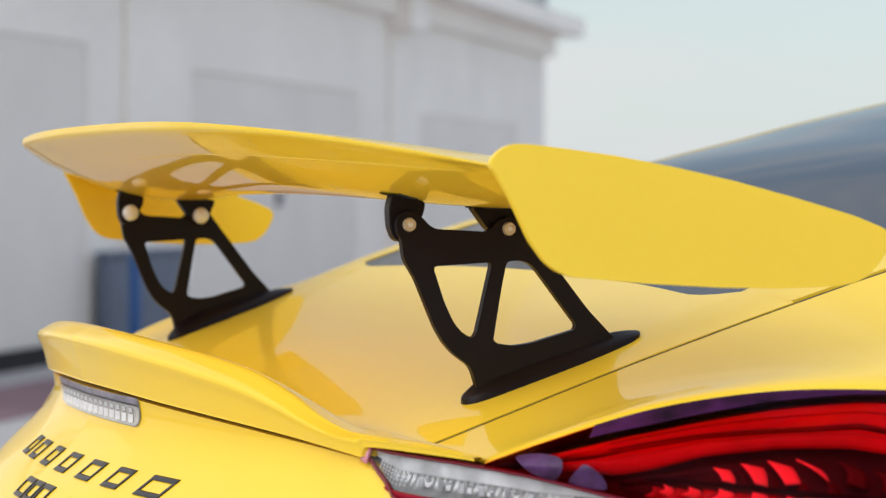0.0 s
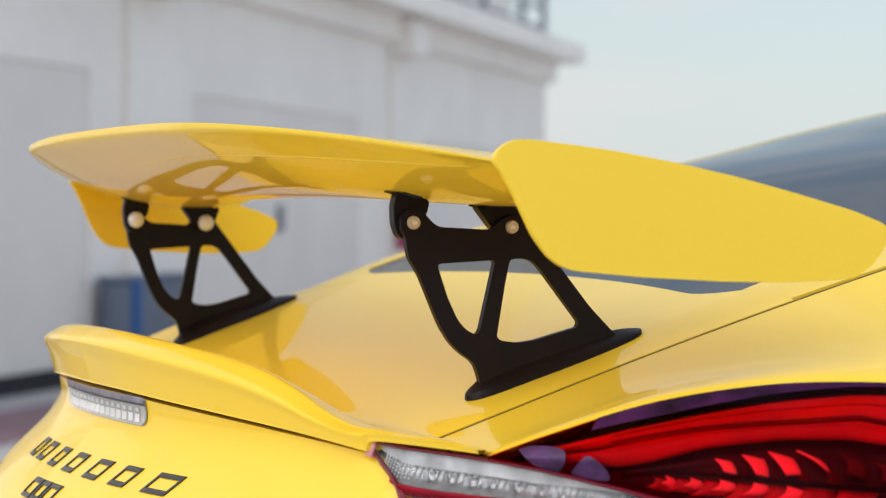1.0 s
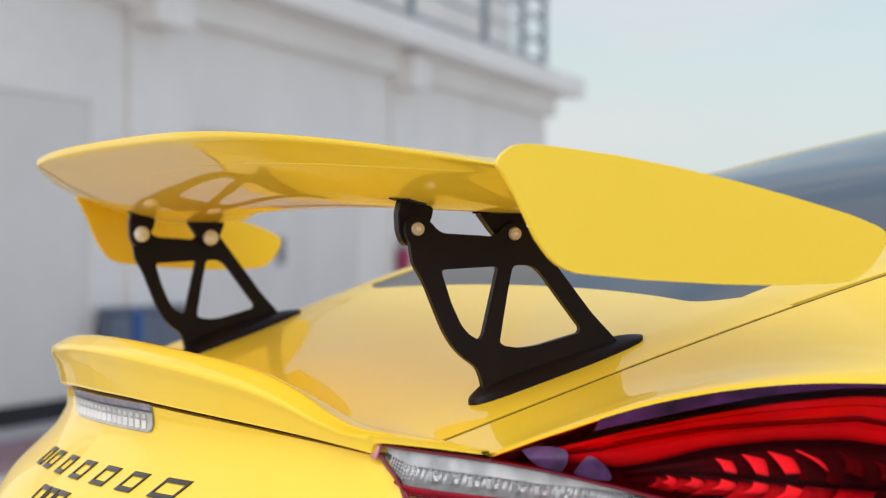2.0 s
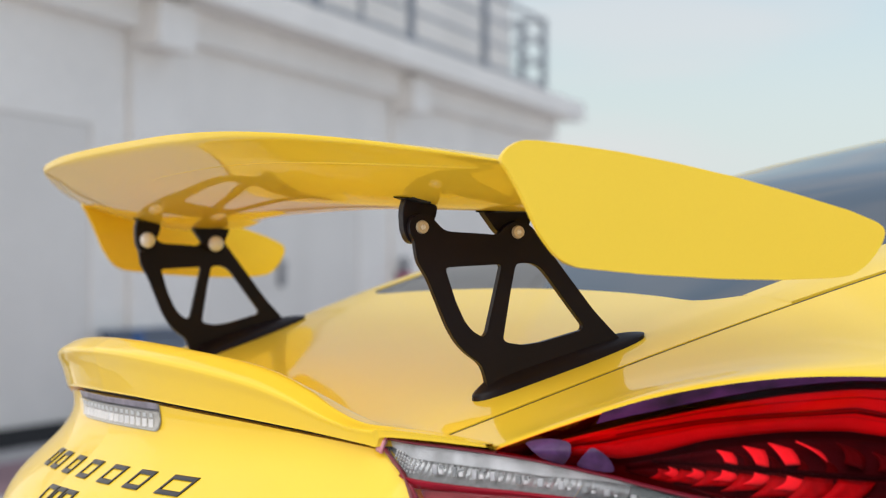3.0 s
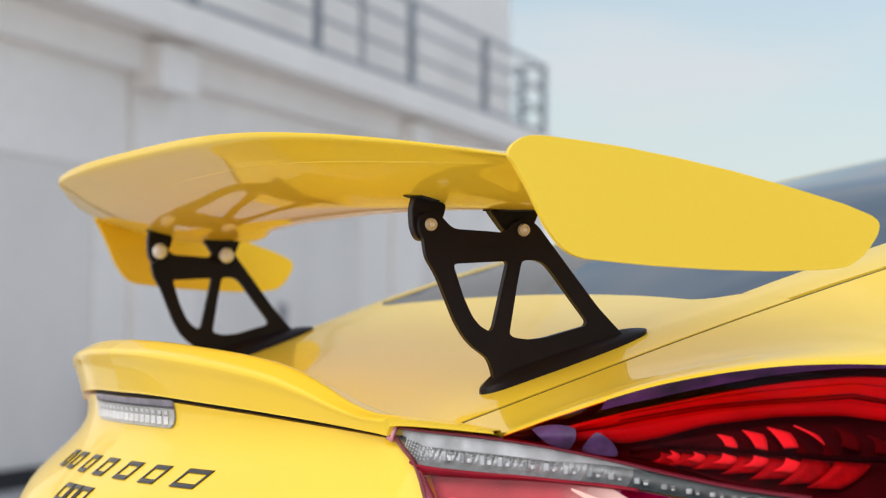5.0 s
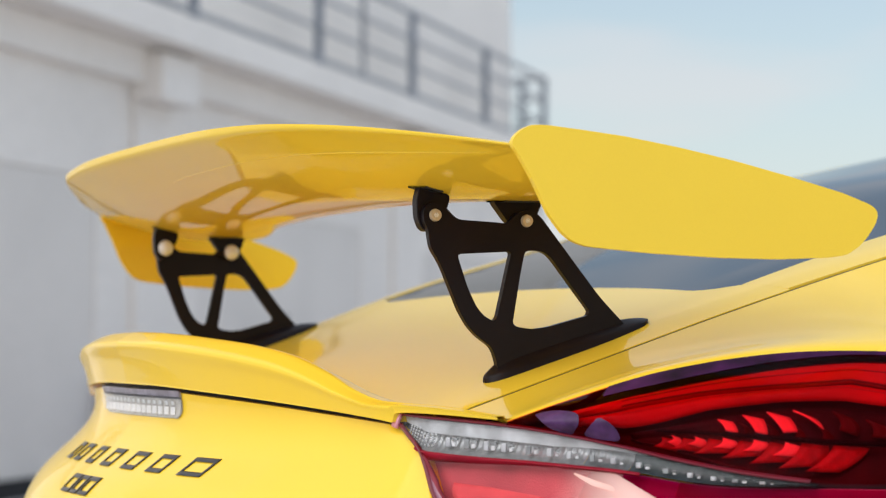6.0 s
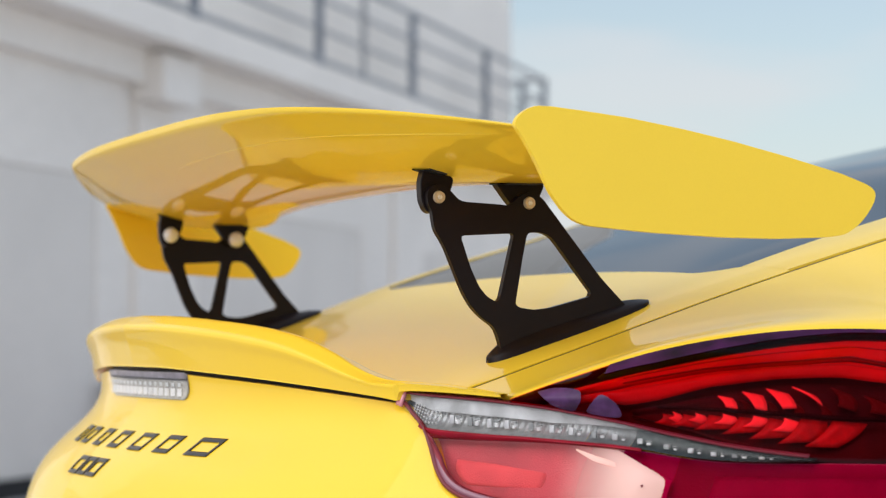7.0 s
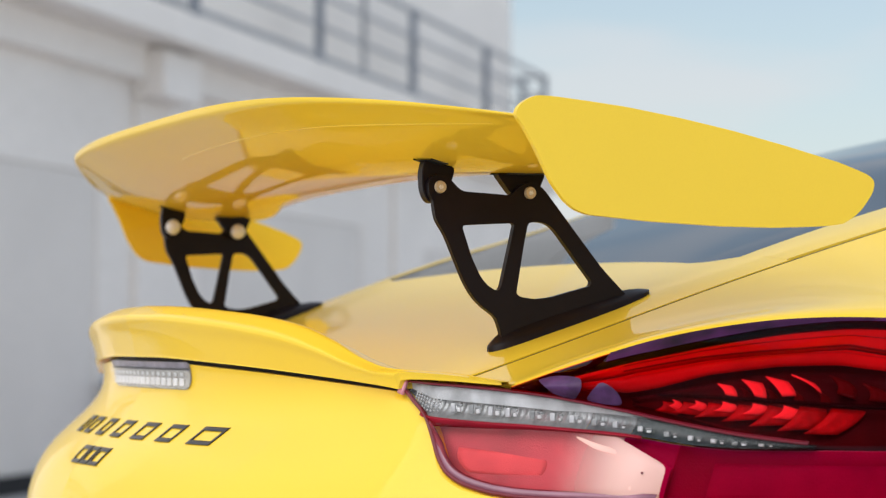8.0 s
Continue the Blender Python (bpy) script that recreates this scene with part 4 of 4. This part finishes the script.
# ---- body forward of the rear window, and sides
for s in (1, -1):
    rows = []
    for y in np.linspace(0.40, 4.05, 50):
        taper = 1 - 0.12 * max(0, (y - 3.0) / 1.05) ** 2
        hip = 0.905 - 0.03 * math.sin(math.pi * min(1, max(0, (y - 0.9) / 1.4)))
        zt = float(np.interp(y, [0.4, 0.75, 1.3, 2.2, 3.0, 3.6, 4.05], [0.985, 0.965, 0.93, 0.90, 0.88, 0.78, 0.60]))
        xt = float(np.interp(y, [0.4, 0.75, 1.3, 2.2, 3.0, 3.6, 4.05], [0.79, 0.82, 0.80, 0.79, 0.78, 0.72, 0.66]))
        row = spline([(xt, zt), (xt + 0.05, zt - 0.03), (hip * taper, zt - 0.16), (hip * taper, 0.55), (hip * taper - 0.03, 0.22)], 14)
        rows.append([(p[0], y, p[1]) for p in row])
    part("body_side", grid(side_rows(rows, s)), YELLOW, car, smooth=60)
rows = []
for y in np.linspace(1.215, 4.05, 40):
    zt = float(np.interp(y, [1.215, 1.4, 1.6, 2.1, 2.8, 3.05, 3.6, 4.05], [1.308, 1.317, 1.312, 1.255, 0.98, 0.90, 0.80, 0.62]))
    zs = float(np.interp(y, [0.8, 1.3, 2.2, 3.0, 3.6, 4.05], [0.96, 0.93, 0.90, 0.88, 0.78, 0.60]))
    xr = float(np.interp(y, [0.8, 1.2, 2.0, 2.8, 3.1, 4.05], [0.46, 0.52, 0.52, 0.60, 0.64, 0.62]))
    xt = float(np.interp(y, [0.8, 1.3, 2.2, 3.0, 3.6, 4.05], [0.82, 0.80, 0.79, 0.78, 0.72, 0.66]))
    half = [(0, zt), (xr * 0.5, zt - 0.006), (xr, zt - min(0.010 + 0.03 * max(0, y - 1.0), 0.3 * (zt - zs))), (0.5 * (xr + xt), 0.5 * (zt + zs) - 0.02), (xt, zs)]
    half = spline(half, 14)
    rows.append([(-p[0], y, p[1]) for p in half[:0:-1]] + [(p[0], y, p[1]) for p in half])
rows.insert(0, [(p[0], p[1] + 0.002, p[2] - 0.016) for p in rows[0]])
part("roof_and_bonnet", grid(rows, flip=True), YELLOW, car, smooth=60)
rows = [[(x, 4.05, z) for z in (0.22, 0.4, 0.60)] for x in np.linspace(-0.66, 0.66, 12)]
part("front_bumper", grid(rows), YELLOW, car)
rows = [[(x, y, 0.20) for x in (-0.80, 0, 0.80)] for y in (0.34, 2.0, 3.95)]
part("underbody", grid(rows), BLACK, car, thick=0.01)
for y in (0.78, 3.24):
    for s in (1, -1):
        bm = bmesh.new()
        m = pose(s * 0.80, y, 0.335, 0, 90, 0)
        bmesh.ops.create_cone(bm, cap_ends=True, segments=40, radius1=0.335, radius2=0.335, depth=0.26, matrix=m)
        wheel = part("wheel", bm, RUBBER, car, "black tyre on a dark rim", bevel=0.03)
        bm = bmesh.new()
        bmesh.ops.create_cone(bm, cap_ends=True, segments=32, radius1=0.25, radius2=0.24, depth=0.27, matrix=m)
        part("rim", bm, GREY_TRIM, wheel)

# ---- rear wing
def trail(x):
    q = (x / 0.656) ** 2
    kink = 0.0035 * math.exp(-((abs(x) - 0.38) / 0.055) ** 2) + 0.0025 * math.exp(-((abs(x) - 0.57) / 0.05) ** 2)
    return -0.1568 - 0.021 * q + 0.2744 * q**2 - 0.1104 * q**3 - kink, 1.2123 - 0.0143 * q - 0.0377 * q**2 + 0.0069 * q**3


PROFILE = spline([(0.0, 0.0005), (0.2, -0.004), (0.5, -0.015), (0.8, -0.030), (0.95, -0.040), (0.995, -0.047), (1.0, -0.052), (0.985, -0.058), (0.93, -0.062), (0.8, -0.067), (0.66, -0.0675), (0.54, -0.0645), (0.43, -0.0580), (0.34, -0.0500), (0.24, -0.0392), (0.13, -0.0255), (0.03, -0.0125), (0.006, -0.0080), (0.0, -0.0045)], 72)
CHORD = 0.285


def wing_point(x, c, dz):
    y, z = trail(x)
    y += c * (CHORD - 0.068 * min(1.0, abs(x) / 0.652) ** 5)     # the blade narrows towards its tips
    xe = min(abs(x), 0.650 + 0.25 * y)
    thin = 0.40 * min(1.0, max(0.0, (abs(x) - 0.22) / 0.2)) * max(0.0, 1 - c / 0.12)     # the trailing edge sharpens outwards
    return (math.copysign(xe, x), y, z + dz * (1 - thin) * (1 - 0.70 * min(1.0, abs(x) / 0.652) ** 6))


rows = [[wing_point(x, c, dz) for c, dz in PROFILE] for x in np.sin(np.linspace(-1, 1, 121) * math.pi / 2) * 0.654]
wing = part("rear_wing", grid(rows, closed=True), YELLOW, car, "fixed glossy yellow rear wing on black uprights", smooth=40)


def under(x, c, off=0.0):
    """A point on the wing's underside."""
    dz = float(np.interp(c, [0.03, 0.13, 0.24, 0.34, 0.43, 0.54, 0.66, 0.8, 0.93], [-0.0125, -0.0255, -0.0392, -0.0500, -0.0580, -0.0645, -0.0675, -0.067, -0.062]))
    return wing_point(x, c, dz - off)


rows = []
for x in np.linspace(-0.06, 0.60, 60):
    c = float(np.interp(x, [-0.20, -0.12, -0.02, 0.12, 0.5, 0.6], [0.30, 0.22, 0.185, 0.168, 0.125, 0.11]))
    rows.append([under(x, c + d, o) for d, o in ((-0.004, -0.0006), (-0.0015, 0.0007), (0.0015, 0.0007), (0.004, -0.0006))])
part("moulding_line", grid(rows), YELLOW, wing, "fine raised line along the underside")
for s in (1, -1):
    for c0, c1 in ((0.398, 0.46), (0.67, 0.81)):
        rows = [[under(x + 0.08 * (trail(x)[0] + c * CHORD), c, o) for x, o in ((0.416, -0.001), (0.4165, 0.0018), (0.427, 0.0018), (0.4395, 0.0018), (0.440, -0.001))] for c in np.linspace(c0, c1, 9)]
        part("gasket", grid(side_rows(rows, s)), BLACK, wing, "black pad between bracket and wing")

EP = [(-0.0249, 1.1686), (-0.0231, 1.175), (-0.0173, 1.181), (-0.0082, 1.1858), (0.0054, 1.1855), (0.0327, 1.1823), (0.0693, 1.1774), (0.1154, 1.1688), (0.1619, 1.1584), (0.2088, 1.1459), (0.2561, 1.132), (0.2799, 1.1224), (0.2861, 1.1169), (0.2847, 1.1075), (0.2775, 1.0957), (0.2703, 1.0872), (0.2585, 1.0791), (0.2419, 1.0767), (0.1994, 1.075), (0.1527, 1.0757), (0.0924, 1.079), (0.0374, 1.0841), (0.0261, 1.0882), (0.0169, 1.0959), (0.0056, 1.1118), (-0.0081, 1.1414), (-0.0195, 1.1618)]
TOE = 0.25
for s in (1, -1):
    out_line = rounded(EP, 0.004, 2)
    bm = plate(out_line, [], 0.649, 0.655, lambda x, y, z, s=s: Vector((s * (x + TOE * y), y, z)))
    part("end_plate", bm, YELLOW, wing, "flat yellow end plate", smooth=30, bevel=0.0024)

def toed(x, y, s):
    """The uprights stand slightly toed out towards the front."""
    return s * (x + 0.08 * y), y * (1 - 0.0384)


UPRIGHT = [(-0.014, 1.123), (-0.011, 1.130), (-0.003, 1.1325), (0.006, 1.130), (0.010, 1.127), (0.020, 1.117), (0.062, 1.115), (0.072, 1.114), (0.081, 1.124), (0.093, 1.1275), (0.101, 1.125), (0.107, 1.1205), (0.1245, 1.0995), (0.146, 1.0735), (0.1685, 1.0465), (0.202, 1.014), (0.125, 0.997), (0.063, 0.976), (0.0605, 0.988), (0.056, 0.999), (0.041, 1.009), (0.032, 1.018), (0.023, 1.032), (0.015, 1.050), (0.004, 1.075), (-0.006, 1.090), (-0.008, 1.100), (-0.009, 1.108), (-0.013, 1.114)]
HOLE_A = [(0.0205, 1.085), (0.074, 1.088), (0.0755, 1.086), (0.0615, 1.027), (0.058, 1.023), (0.048, 1.028), (0.040, 1.037), (0.031, 1.055)]
HOLE_B = [(0.090, 1.089), (0.104, 1.0895), (0.113, 1.0865), (0.1195, 1.080), (0.1455, 1.048), (0.1575, 1.0335), (0.156, 1.029), (0.114, 1.018), (0.097, 1.016), (0.082, 1.018), (0.0775, 1.021), (0.085, 1.065)]
for s in (1, -1):
    mir = lambda x, y, z, s=s: Vector((*toed(x, y, s), z))
    bm = plate(rounded(UPRIGHT, 0.007, 3), [rounded(HOLE_A, 0.004, 2), rounded(HOLE_B, 0.004, 2)], 0.430, 0.437, mir)
    upright = part("upright", bm, BLACK_SATIN, wing, "black satin openwork upright", smooth=30, bevel=0.0022)
    for pts in ([(-0.014, 1.148), (0.017, 1.140), (0.014, 1.127), (-0.001, 1.109), (-0.006, 1.105), (-0.012, 1.108), (-0.0165, 1.118), (-0.0175, 1.135)], [(0.060, 1.136), (0.112, 1.136), (0.104, 1.118), (0.096, 1.111), (0.084, 1.112), (0.076, 1.116)]):
        bm = plate(rounded(pts, 0.004, 2), [], 0.418, 0.4295, mir)
        part("bracket", bm, BLACK_SATIN, wing, "black wing bracket", smooth=30, bevel=0.002)
    # foot flange along the lid
    rows = []
    for k in 0.5 - 0.5 * np.cos(np.linspace(0, math.pi, 40)):
        y = 0.052 + 0.170 * k
        end = max(0.0, 1 - abs(2 * k - 1) ** 9) ** 0.5
        w = 0.0155 * end + 0.0006
        row = []
        for q in np.linspace(-1, 1, 15):
            x = 0.4295 + w * q
            xt, yt = toed(x, y, 1)
            xs, zs = seam(yt)
            zb = zs + crown(xt / xs, yt)
            hump = 0.0125 * (1 - 0.75 * k ** 3) * (1 - abs(q)) ** 0.9 * max(0.0, 1 - abs(2 * k - 1) ** 7) + 0.0052 * (1 - 0.35 * abs(q) ** 6) * (0.55 + 0.45 * end) * (1 - 0.5 * k ** 4)
            row.append((*toed(x, y, s), zb + hump + 0.0016))
        x0, x1 = row[0], row[-1]
        row = [(x0[0], x0[1], x0[2] - 0.0075), *row, (x1[0], x1[1], x1[2] - 0.0075)]
        rows.append(row)
    part("foot", grid(rows, flip=s < 0), BLACK_SATIN, wing, "black foot flange", smooth=60)
    for y, z in ((-0.002, 1.1205), (0.0915, 1.1170)):
        for side in (1, -1):
            bm = bmesh.new()
            x = 0.4375 if side > 0 else 0.4165
            m = Matrix.Translation((*toed(x, y, s), z)) @ pose(0, 0, 0, 0, 90 * s * side, 0)
            if side > 0:
                bmesh.ops.create_cone(bm, cap_ends=True, segments=28, radius1=0.0060, radius2=0.0052, depth=0.003, matrix=m @ Matrix.Translation((0, 0, 0.0012)))
            else:
                bmesh.ops.create_uvsphere(bm, u_segments=20, v_segments=12, radius=0.0098, matrix=m @ Matrix.Diagonal((1, 1, 0.75, 1)))
            bolt = part("bolt", bm, WASHER if side > 0 else STEEL, wing, "yellow zinc bolt with a bare star socket" if side > 0 else "domed steel bolt head", smooth=30)
            bm = bmesh.new()
            bmesh.ops.create_cone(bm, cap_ends=True, segments=6, radius1=0.0030, radius2=0.0022, depth=0.0012, matrix=m @ Matrix.Translation((0, 0, 0.0027)))
            if side > 0:
                part("bolt_socket", bm, SOCKET, wing, smooth=0)
            else:
                bm.free()
